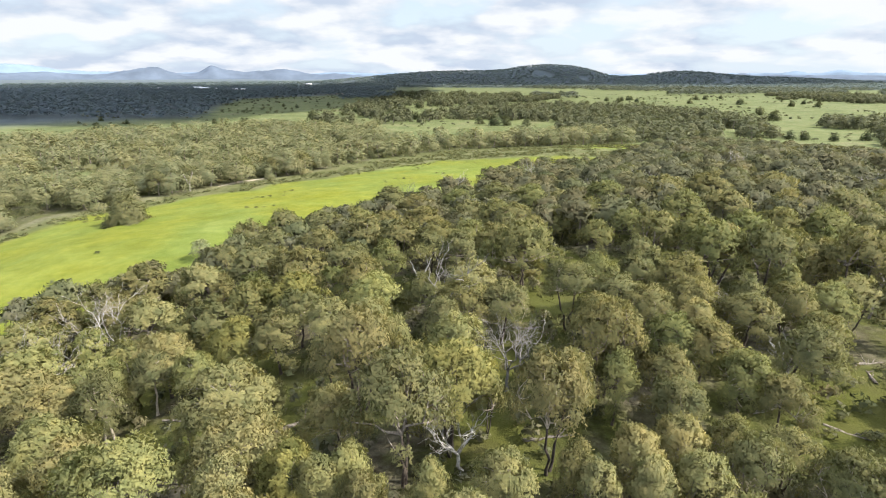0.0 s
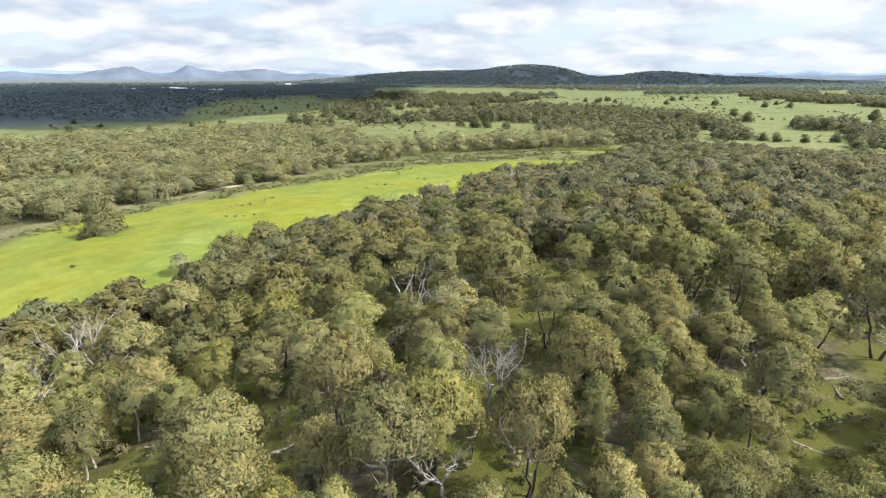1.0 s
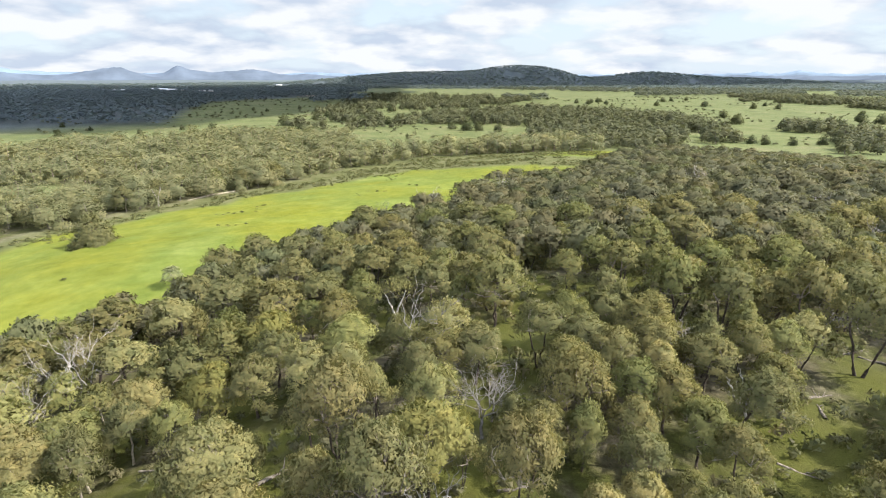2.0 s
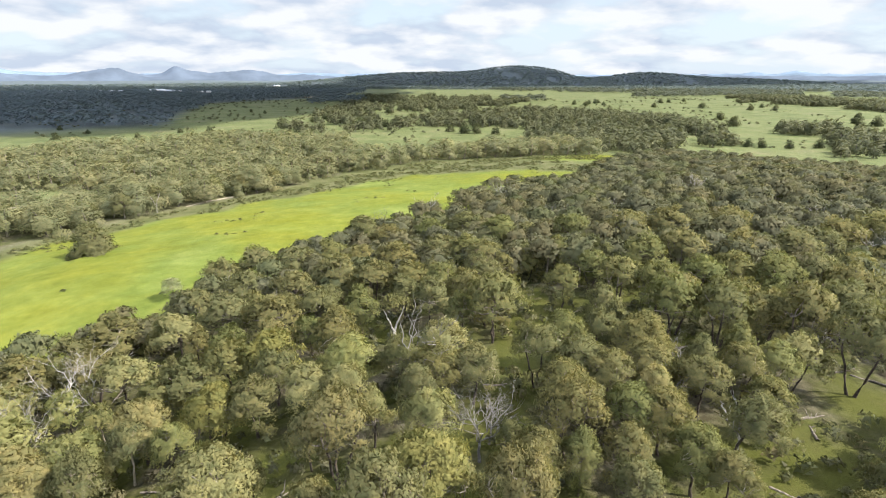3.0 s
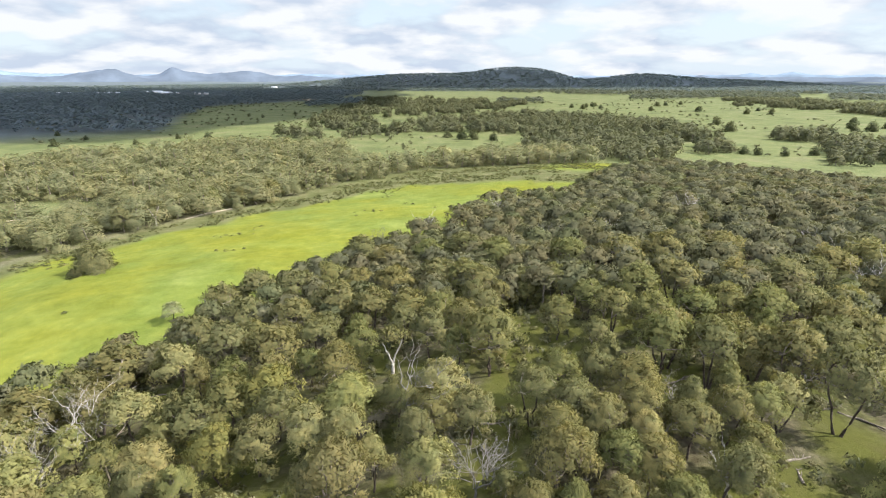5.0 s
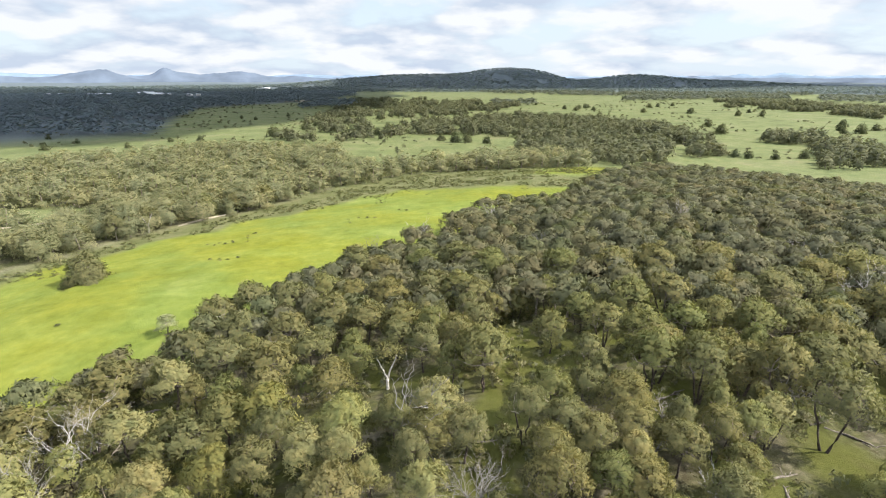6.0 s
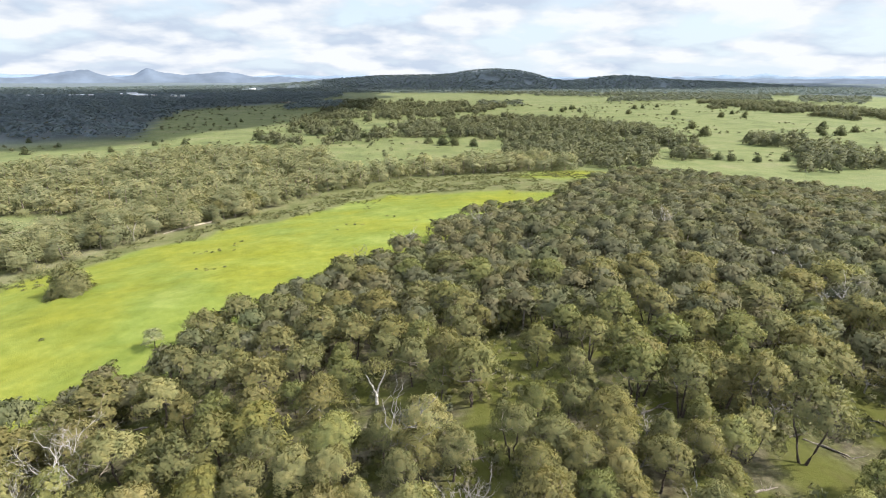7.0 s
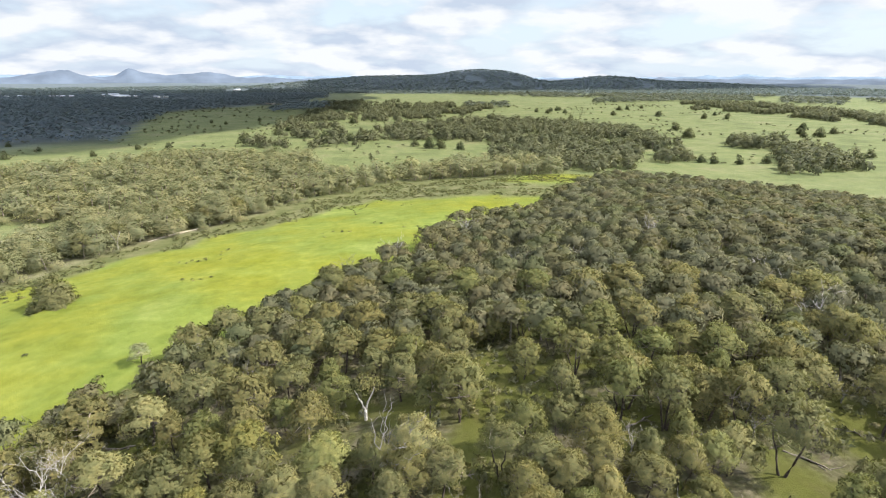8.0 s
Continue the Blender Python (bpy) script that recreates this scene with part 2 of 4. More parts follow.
def ground_material():
    m, t, p, place = material("ground_cover", 0.95, 0.1)
    n1, n2, n3, n4 = noised(t, place, 0.022, 5), noised(t, place, 0.11, 5, 0.6), noised(t, place, 0.9, 4), noised(t, place, 6.0, 3)
    # open pasture
    col = ramp(t, [(0.3, (0.069, 0.083, 0.034)), (0.48, (0.102, 0.117, 0.047)), (0.62, (0.118, 0.126, 0.057)), (0.75, (0.133, 0.126, 0.069))], n1)
    col = mixed(t, 1.0, col, ramp(t, [(0.3, (0.80, 0.86, 0.80)), (0.7, (1.18, 1.12, 1.1))], n2), "MULTIPLY")
    # lush meadow: yellow-green flats and paler bluish-green swathes
    lush = ramp(t, [(0.3, (0.124, 0.133, 0.012)), (0.45, (0.133, 0.142, 0.019)), (0.58, (0.107, 0.133, 0.024)), (0.72, (0.153, 0.172, 0.043))], n1)
    stretch = node(t, "ShaderNodeMapping", Rotation=(0, 0, radians(-41)), Scale=(0.025, 0.058, 0.042))
    t.links.new(place, stretch.inputs[0])
    swathe = noised(t, stretch.outputs[0], 1.0, 6, 0.6)
    lush = mixed(t, ramp(t, [(0.48, (0, 0, 0)), (0.72, (0.4, 0.4, 0.4))], swathe), lush, (0.160, 0.196, 0.050))
    lush = mixed(t, ramp(t, [(0.28, (0.6, 0.6, 0.6)), (0.46, (0, 0, 0))], swathe), lush, (0.119, 0.122, 0.013))
    lush = mixed(t, 1.0, lush, ramp(t, [(0.3, (0.80, 0.84, 0.75)), (0.7, (1.16, 1.12, 1.2))], n2), "MULTIPLY")
    lush = mixed(t, 1.0, lush, ramp(t, [(0.32, (0.86, 0.89, 0.84)), (0.68, (1.12, 1.09, 1.14))], noised(t, place, 0.32, 5, 0.62)), "MULTIPLY")
    col = mixed(t, attribute(t, "meadow"), col, lush)
    # sedge flat
    sedge = ramp(t, [(0.32, (0.064, 0.072, 0.024)), (0.5, (0.088, 0.092, 0.036)), (0.68, (0.118, 0.112, 0.056))], n2)
    col = mixed(t, attribute(t, "sedge"), col, sedge)
    # woodland floor: leaf litter with green grass between
    litter = ramp(t, [(0.34, (0.050, 0.041, 0.026)), (0.5, (0.074, 0.065, 0.040)), (0.66, (0.115, 0.100, 0.066))], n3)
    grass = ramp(t, [(0.35, (0.034, 0.038, 0.010)), (0.65, (0.066, 0.070, 0.017))], n3)
    floor = mixed(t, ramp(t, [(0.43, (0, 0, 0)), (0.58, (1, 1, 1))], n2), litter, grass)
    # sunlit grass in the glades
    turf = ramp(t, [(0.3, (0.040, 0.043, 0.010)), (0.5, (0.064, 0.070, 0.011)), (0.7, (0.074, 0.068, 0.024))], n2)
    floor = mixed(t, maths(t, "MULTIPLY", attribute(t, "glade"), 0.8), floor, turf)
    col = mixed(t, attribute(t, "litter"), col, floor)
    # forest country far off, with distance haze painted in as blue-grey
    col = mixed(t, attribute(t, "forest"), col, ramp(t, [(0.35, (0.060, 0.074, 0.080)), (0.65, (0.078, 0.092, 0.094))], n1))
    # bare earth
    col = mixed(t, attribute(t, "bare"), col, ramp(t, [(0.3, (0.22, 0.175, 0.12)), (0.7, (0.40, 0.345, 0.26))], n3))
    col = mixed(t, 1.0, col, ramp(t, [(0.3, (0.84, 0.85, 0.84)), (0.7, (1.15, 1.14, 1.15))], n4), "MULTIPLY")
    t.links.new(col, p.inputs["Base Color"])
    bumped(t, p, maths(t, "ADD", n3, n4), 0.7, 0.25)
    return m


M_GROUND = ground_material()


# ---- ground sheet ----
def build_ground():
    n = 250
    u = np.linspace(-1, 1, n + 1)
    axis = np.sinh(u * 5.6) / np.sinh(5.6) * 4950
    # finer cells towards the meadow ahead of the camera
    gx, gy = np.meshgrid(axis, axis + 110 * np.exp(-(axis / 900) ** 2))
    gz = land(gx, gy)
    verts = np.stack([gx, gy, gz], -1).reshape(-1, 3)
    i = np.arange(n)[:, None] * (n + 1) + np.arange(n)[None]
    quads = np.stack([i, i + 1, i + n + 2, i + n + 1], -1).reshape(-1, 4)
    me = mesh_of("ground", verts, quads)
    me.materials.append(M_GROUND)
    x, y = verts[:, 0], verts[:, 1]
    l, s = along(x, y)
    wob = 3.5 * np.sin(x / 9 + 2 * np.sin(y / 14)) + 2.5 * np.sin(y / 6.5 + x / 17)
    rim, sed, crk = curve(WOOD_RIM, l) + 4 + 0.5 * wob, curve(SEDGE_RIM, l) + wob, curve(CREEK_RIM, l) + 0.4 * wob
    d, b = np.hypot(x, y), bearing(x, y)
    flat = ease(-4, 4, rim - s) * (1 - ease(380, 420, l))
    meadow = flat * ease(-5, 5, s - sed)
    # a second green flat where the sedge ends
    meadow = np.maximum(meadow, flat * ease(1, 0.6, np.hypot((x - 132) / 60, (y - 382) / 36)))
    sedge = flat * (1 - meadow) * ease(-3, 3, s - crk)
    hill = ease(-3, 4, s - rim) * (1 - ease(8, 30, d - curve(HILL_BACK, b))) * (1 - ease(0.0, 1.0, -y / 3000))
    creek = ease(-3, 6, crk - s) * (1 - ease(-10, 14, d - curve(CREEK_BACK, b))) * ease(25, 10, b)
    litter = np.maximum(hill, creek * 0.8)
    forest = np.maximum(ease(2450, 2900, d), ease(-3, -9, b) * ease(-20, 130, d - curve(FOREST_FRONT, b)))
    litter = litter * ease(0.7, 1.3, np.hypot((x + 200) / 46, (y - 298) / 16))
    bare = ease(7, 2, np.abs(s - crk + 3 - wob * 0.3)) * 0.19 * ease(-130, -80, l) * (1 - ease(120, 200, l))
    glade = np.zeros_like(x)
    for gx0, gy0, r in GLADES:
        glade = np.maximum(glade, ease(1.25 * r + 3, 0.6 * r, np.hypot(x - gx0, y - gy0)))
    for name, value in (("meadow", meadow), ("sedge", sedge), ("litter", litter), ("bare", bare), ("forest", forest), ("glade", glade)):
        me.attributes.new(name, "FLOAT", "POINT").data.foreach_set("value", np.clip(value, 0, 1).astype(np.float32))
    me.polygons.foreach_set("use_smooth", np.ones(len(quads), bool))
    return tagged(new("ground", me), "rolling green pasture, lush meadow and littered woodland floor", "ground", kind="structure")


def mesh_of(name, verts, quads, normals=None):
    me = bpy.data.meshes.new(name)
    verts, quads = np.asarray(verts, np.float32), np.asarray(quads, np.int32)
    k = quads.shape[1]
    me.vertices.add(len(verts))
    me.vertices.foreach_set("co", verts.ravel())
    me.loops.add(quads.size)
    me.loops.foreach_set("vertex_index", quads.ravel())
    me.polygons.add(len(quads))
    me.polygons.foreach_set("loop_start", np.arange(0, quads.size, k, dtype=np.int32))
    me.update(calc_edges=True)
    me.validate()
    if normals is not None:
        me.polygons.foreach_set("use_smooth", np.ones(len(quads), bool))
        me.normals_split_custom_set_from_vertices(normals.astype(np.float32).tolist())
    return me


build_ground()


# ---- pieces of trees ----
rng = np.random.default_rng(7)


def unit(v):
    return v / np.maximum(np.linalg.norm(v, axis=-1, keepdims=True), 1e-9)


def sprays(blobs, count, size, gen, droop=1.0, fill=0.55, corners=4, upward=0.32, ruffle=0.45):
    """Leaf sprays on rounded clumps: blobs are rows of x, y, z, radius across, radius up. Returns vertices and faces."""
    blobs = np.asarray(blobs, float)
    weight = blobs[:, 3] ** 2
    pick = gen.choice(len(blobs), count, p=weight / weight.sum())
    b = blobs[pick]
    w = unit(gen.normal(size=(count, 3)))
    w[:, 2] = np.where(w[:, 2] < -0.35, -w[:, 2] * 0.8, w[:, 2])
    w = unit(w)
    depth = 1.04 - fill * gen.random(count) ** 1.4 + 0.12 * gen.normal(size=count)
    p = b[:, :3] + w * depth[:, None] * np.stack([b[:, 3], b[:, 3], b[:, 4]], -1)
    # the lowest sprays of a tuft hang in strands
    p[:, 2] -= np.where(w[:, 2] < 0.25, 0.55 * gen.random(count), 0.0) * b[:, 4] * min(droop, 1.0)
    # each spray takes part in the roundness of its clump and of the whole crown
    soft = unit(0.30 * w + 0.70 * unit(b[:, :3] - blobs[:, :3].mean(0) * (1, 1, 0.9)) + np.array([0, 0, upward]))
    facing = unit(soft * (1, 1, 0.25 if droop > 0.5 else 0.55) + ruffle * gen.normal(size=(count, 3)))
    hang = np.cross(facing, gen.normal(size=(count, 3)))
    hang = unit(hang) + droop * np.array([0, 0, -1.0])
    hang = unit(hang - facing * (hang * facing).sum(-1, keepdims=True))
    side = unit(np.cross(facing, hang))
    a = size * (0.6 + 0.8 * gen.random(count))[:, None]
    c = a * (0.34 + 0.2 * gen.random(count))[:, None]
    mid = 0.12 * a * facing
    if corners == 3:
        verts = np.stack([p - hang * a * 0.5 + side * c * 0.6, p + hang * a * 0.6, p - hang * a * 0.5 - side * c * 0.6], 1)
    else:
        verts = np.stack([p - hang * a * 0.5, p + side * c * 0.5 + mid, p + hang * a * 0.5, p - side * c * 0.5 + mid], 1)
    quads = np.arange(count * corners).reshape(-1, corners)
    flat = verts.reshape(count, corners, 3)
    back = (np.cross(flat[:, 1] - flat[:, 0], flat[:, 2] - flat[:, 1]) * soft).sum(-1) < 0
    flat[back] = flat[back, ::-1]
    verts = flat
    return verts.reshape(-1, 3), quads, np.repeat(soft, corners, axis=0)


def tube(bm, points, radii, sides=6):
    """A tapered branch through points, closed at its tip."""
    points = [Vector(p) for p in points]
    rings = []
    for i, p in enumerate(points):
        ahead = (points[min(i + 1, len(points) - 1)] - points[max(i - 1, 0)]).normalized()
        one = ahead.orthogonal().normalized()
        two = ahead.cross(one)
        rings.append([bm.verts.new(p + radii[i] * (math.cos(k * math.tau / sides) * one + math.sin(k * math.tau / sides) * two)) for k in range(sides)])
    for a, b in zip(rings, rings[1:]):
        # start each ring where it lies nearest to the one before
        turn = min(range(sides), key=lambda k: (b[k].co - a[0].co).length)
        for k in range(sides):
            bm.faces.new((a[k], a[(k + 1) % sides], b[(k + 1 + turn) % sides], b[(k + turn) % sides]))
    bm.faces.new(rings[-1])


def mesh_from(name, bm, mat):
    me = bpy.data.meshes.new(name)
    bmesh.ops.recalc_face_normals(bm, faces=bm.faces)
    bm.to_mesh(me)
    bm.free()
    for p in me.polygons:
        p.use_smooth = True
    me.materials.append(mat)
    return me


def part(name, mesh, parent, label=""):
    ob = new(name, mesh)
    ob.parent = parent
    if label:
        ob["label"] = label
    return ob


def wander(a, b, gen, steps=4, sway=0.12):
    """Points along a crooked line from a to b."""
    a, b = np.array(a, float), np.array(b, float)
    reach = np.linalg.norm(b - a)
    return [a + (b - a) * k / steps + (gen.normal(size=3) * sway * reach * math.sin(math.pi * k / steps) * 0.6 if 0 < k < steps else 0) for k in range(steps + 1)]


def crown_plan(gen, height, radius, round_crown=False, tufts=30, low=None):
    """Tufts of an uneven gum crown: a lobed, broken dome of small flattened leaf clumps, x, y, z, radius across, radius up."""
    rows = []
    low = low if low is not None else 0.36 if round_crown else 0.62
    lobes, phase, squeeze = int(gen.integers(2, 5)), gen.random() * 6.28, 0.75 + 0.25 * gen.random()
    for k in range(tufts):
        az = k * 2.399 + gen.normal() * 0.35
        lobe = 1 + 0.26 * math.sin(lobes * az + phase) + 0.13 * gen.normal()
        out = radius * 0.82 * math.sqrt((k + 0.5) / tufts) * lobe
        share = min(out / (0.85 * radius), 1.1)
        inner = gen.random() < (0.40 if round_crown else 0.28)
        top = height * (1 - (1 - low) * 0.80 * share ** 2.0) - abs(gen.normal()) * height * 0.10 - (height * (0.28 if round_crown else 0.15) * gen.random() if inner else 0)
        r = radius * (0.19 + 0.17 * gen.random() ** 1.5) * (30 / tufts) ** 0.35
        rows.append((out * math.cos(az), out * math.sin(az) * squeeze, top - r * 0.6, r, r * (0.85 + 0.40 * gen.random())))
    return np.array(rows)


def gum_tree(seed, height, radius, stems=1, lean=0.0, leaves=2000, leaf=0.62, fine=False, bark=None, leafage=None, label="", round_crown=False, low=None):
    """A gum tree as an Empty at its foot with trunk, branches and crown."""
    gen = np.random.default_rng(seed)
    root = tagged(new("gum_tree"), label, "tree", "gum trees of the hillside wood")
    plan = crown_plan(gen, height, radius, round_crown, 62 if fine else 44, low)
    if low is not None and low < 0.4:
        # a bush keeps its leaves down to the grass
        plan = np.concatenate([plan, plan * (1.04, 1.04, 0.62, 1.1, 1.1), plan * (1.0, 1.0, 0.30, 1.15, 1.15)])
    plan[:, 0] += lean * height * 0.5
    trunk = bmesh.new()
    forks = []
    for s in range(stems):
        az = s * math.tau / max(stems, 1) + gen.random() * 1.2
        spread = (0.05 if stems == 1 else 0.17) * height * (0.8 + 0.4 * gen.random())
        fork = np.array((spread * math.cos(az) + lean * height * 0.33, spread * math.sin(az), height * (0.46 + 0.14 * gen.random())))
        girth = 0.0165 * height * (0.85 if stems > 1 else 1.0)
        foot = np.array((0.25 * math.cos(az), 0.25 * math.sin(az), -0.3)) if stems > 1 else np.array((0, 0, -0.3))
        line = wander(foot, fork, gen, 5, 0.035)
        tube(trunk, line, [girth * 1.5, girth * 1.02, girth * 0.92, girth * 0.84, girth * 0.76, girth * 0.62], 7)
        forks.append((fork, girth * 1.4, bmesh.new()))
    # main limbs reach some of the tufts, thin boughs run from them to the rest
    ends = []
    order = gen.permutation(len(plan))
    for k in order[:10]:
        x, y, z, r, h = plan[k]
        fork, girth, limbs = min(forks, key=lambda f: np.hypot(f[0][0] - x, f[0][1] - y))
        line = wander(fork, (x, y, z + h * 0.2), gen, 4, 0.12)
        tube(limbs, line, [girth * 0.6, girth * 0.46, girth * 0.34, girth * 0.22, girth * 0.08], 5)
        ends += [(p, girth, limbs) for p in line[1:4]]
    for k in order[10:] if fine else order[10:22]:
        x, y, z, r, h = plan[k]
        tip = np.array((x, y, z))
        start, girth, limbs = min(ends, key=lambda e: np.linalg.norm(e[0] - tip) + 3.0 * max(0.0, e[0][2] - z))
        tube(limbs, wander(start, tip, gen, 3, 0.12), [girth * 0.24, girth * 0.18, girth * 0.12, girth * 0.04], 3)
    part("trunk", mesh_from("trunk", trunk, bark or M_BARK), root)
    limb_bark = M_PALE if bark is M_PALE or gen.random() < 0.25 else M_LIMB
    for fork, girth, limbs in forks:
        part("branchwork", mesh_from("branchwork", limbs, limb_bark), root)
    v, q, soft = sprays(plan, int(leaves * (4.8 if fine else 1.6)), leaf * (0.54 if fine else 0.9), gen, corners=3, fill=0.5)
    me = mesh_of("crown", v, q, soft)
    me.materials.append(leafage or M_LEAF)
    part("crown", me, root)
    return root


def dead_tree(seed, height, radius, wood, label, levels=3, category="dead tree"):
    """A leafless tree: a forked trunk and limbs that branch into bare twigs."""
    gen = np.random.default_rng(seed)
    root = tagged(new("dead_tree"), label, category)
    trunk, limbs = bmesh.new(), bmesh.new()
    fork = np.array((gen.normal() * 0.3, gen.normal() * 0.3, height * 0.3))
    girth = (0.022 if levels < 4 else 0.020) * height
    tube(trunk, wander((0, 0, -0.3), fork, gen, 4, 0.07), [girth * 1.4, girth, girth * 0.95, girth * 0.88, girth * 0.8], 7)

    def grow(a, way, reach, g, level):
        b = a + way * reach
        line = wander(a, b, gen, 4, 0.13)
        tube(limbs, line, [g, g * 0.85, g * 0.7, g * 0.55, g * 0.3], 5 if level < 2 else 4)
        if level < levels:
            for j in range(4 if level < 2 else 3):
                w = unit(way + 0.75 * gen.normal(size=3) * np.array((1, 1, 0.6)) + np.array((0, 0, 0.15)))
                grow(line[2 + j % 3], w, reach * (0.45 + 0.25 * gen.random()), g * 0.5, level + 1)

    n = 5
    for k in range(n):
        az = k * math.tau / n + gen.random()
        tilt = 0.35 + 0.5 * gen.random()
        w = np.array((math.cos(az) * math.sin(tilt), math.sin(az) * math.sin(tilt), math.cos(tilt)))
        grow(fork, w, height * (0.38 + 0.15 * gen.random()) * (radius / (0.45 * height)) ** 0.5, girth * 0.55, 1)
    part("trunk", mesh_from("trunk", trunk, wood), root)
    part("branchwork", mesh_from("branchwork", limbs, wood), root)
    return root


def stand(x, y, turn=None, size=(1, 1, 1), sink=0.05):
    """The pose of a thing with its foot on the ground at x, y."""
    turn = rng.random() * 360 if turn is None else turn
    return pose(x, y, float(land(x, y)) - sink, 0, 0, turn) @ Matrix.Diagonal((*size, 1))


# ---- the hillside wood: single trees ----
LABELS = {
    "s1": "grey-green gum tree with a domed leafy crown", "s2": "dark twin-stemmed ironbark with an open olive crown",
    "lean": "leaning dark-trunked gum with a lopsided olive crown", "round": "dense rounded olive-green gum at the wood's edge",
    "pale": "slender pale-trunked gum with a thin olive crown", "tan": "gum tree with a russet-tinged olive crown",
    "sage": "gum tree with a pale sage-grey leafy crown", "gold": "gum tree with a golden-green billowing crown", "haze": "small pale-leaved gum at the meadow's edge", "bush": "lone low bushy gum standing in the meadow",
}
MAKERS = {  # how many shapes, and how each is built
    "s1": (6, lambda i, fine: gum_tree(11 + i, 10, 4, 1, 0.04 * (i % 3), 1650, fine=fine, label=LABELS["s1"], low=0.67)),
    "s2": (3, lambda i, fine: gum_tree(31 + i, 10, 4, 2 + i % 2, 0.0, 1250, fine=fine, label=LABELS["s2"], low=0.70)),
    "lean": (1, lambda i, fine: gum_tree(41, 10, 4, 1, 0.55, 1500, fine=fine, label=LABELS["lean"])),
    "round": (2, lambda i, fine: gum_tree(51 + i, 10, 4, 2, 0.0, 2300, fine=fine, label=LABELS["round"], round_crown=True)),
    "pale": (2, lambda i, fine: gum_tree(61 + i, 10, 4, 1, 0.12, 1500, bark=M_PALE, fine=fine, label=LABELS["pale"])),
    "tan": (2, lambda i, fine: gum_tree(71 + i, 10, 4, 1, 0.0, leafage=M_LEAF_TAN, fine=fine, label=LABELS["tan"])),
    "sage": (3, lambda i, fine: gum_tree(76 + i, 10, 4, 1 + i % 2, 0.03, leafage=M_LEAF_SAGE, fine=fine, label=LABELS["sage"])),
    "gold": (1, lambda i, fine: gum_tree(81, 10, 4, 2, 0.0, 2600, leafage=M_LEAF_GOLD, fine=fine, label=LABELS["gold"])),
    "haze": (1, lambda i, fine: gum_tree(95, 10, 4, 1, 0.0, 900, leafage=M_LEAF_HAZE, fine=fine, label=LABELS["haze"], low=0.42)),
    "bush": (1, lambda i, fine: gum_tree(91, 7.5, 4.6, 3, 0.0, 4400, 0.62, label=LABELS["bush"], round_crown=True, low=0.08)),
}
made_trees = {}
taken = []


def plant(kind, x, y, h, r, turn=None):
    count, make = MAKERS[kind]
    fine = math.hypot(x, y) < 76   # finer leaves on the trees below the drone
    pick = (int(rng.integers(count)), fine)
    base = (7.5, 4.6) if kind == "bush" else (10, 4)
    size = (r / base[1], r / base[1], h / base[0])
    first = made_trees.get((kind, pick))
    if first:
        copy_thing(first, stand(x, y, turn, [a / b for a, b in zip(size, first.scale)]))
    else:
        first = made_trees[kind, pick] = make(*pick)
        first.matrix_basis = stand(x, y, turn, size)
    taken.append((x, y, r))


# x, y, height, crown radius
TWIN_STEMMED = [
    (40.4, 75.5, 11, 4.2), (47, 72.3, 11.5, 4.5), (58.2, 69.2, 11.5, 4.5), (58.8, 59.4, 12.5, 5.5), (73.4, 80, 11, 4.2), (86.8, 103.6, 10, 4),
    (93.8, 89.6, 11, 4.2), (93.6, 85.1, 11, 4.3), (82.7, 66.3, 11.5, 4.6), (16.8, 64.6, 9, 3.6), (41.2, 123, 10, 4), (32.6, 112.1, 9.5, 3.8),
    (108.6, 110.3, 10, 4), (-8.9, 49.6, 11.5, 5.5), (-3.3, 36.2, 11.5, 5), (8.9, 37.3, 10.5, 4.2), (16.8, 49, 10.5, 4.4),
]
LEANING = [(50.2, 72, 9, 3.5), (33.9, 46.8, 10, 4.4)]
ROUNDED = [(13.3, 89.7, 10.5, 4.8), (-54.7, 105.6, 8, 5), (-62.4, 103.9, 8, 4.2), (-49.7, 124, 8.5, 4.6)]
PALE = [(-40.4, 52.8, 10.5, 3.6), (-40.9, 55.5, 10.5, 3.8), (-37.6, 59.6, 9.5, 4)]
SAGE_WEST = [
    (-24.7, 32.4, 10.2, 4.1), (-38.5, 42.9, 9.5, 3.6), (-25.7, 45.6, 7.2, 1.5), (-21.8, 46.1, 10.6, 4.5), (-44.7, 59.7, 10, 4), (-57.7, 65.7, 11, 4.9),
    (-68.1, 76.2, 11.4, 5.3), (-48.5, 80.6, 11, 4.9), (-46.9, 96, 11.4, 5.3),
]
SAGE_MIDDLE = [
    (10.8, 29.6, 7.5, 1.7), (14.4, 29.9, 7.7, 1.9), (18.4, 30.2, 8, 2.2), (-1, 30.3, 7.2, 1.5), (4.2, 30.3, 8.1, 2.2), (-9.1, 30.9, 7.6, 1.8),
    (-15.6, 31.3, 8.2, 2.4), (-6.8, 32.1, 7.7, 1.9), (4.1, 42.4, 7.5, 1.7), (-3.4, 42.7, 8.3, 2.4), (-18, 48, 7.3, 1.5), (47.2, 59.3, 8.8, 2.9),
    (50.9, 60.5, 9.1, 3.2), (-9.5, 63, 9.2, 3.3), (-14.6, 64.2, 9.7, 3.7), (-9.3, 68.5, 10.5, 4.5), (3.8, 69.6, 9.8, 3.8),
]
GOLDEN = [
    (-11.4, 32, 8.1, 2.2), (-27.8, 64.4, 9.7, 3.7), (-23.3, 77, 10.6, 4.5),
]
SLENDER = [
    (22.3, 34.5, 7.7, 1.9), (-14.1, 83.2, 10.1, 4.1),
]
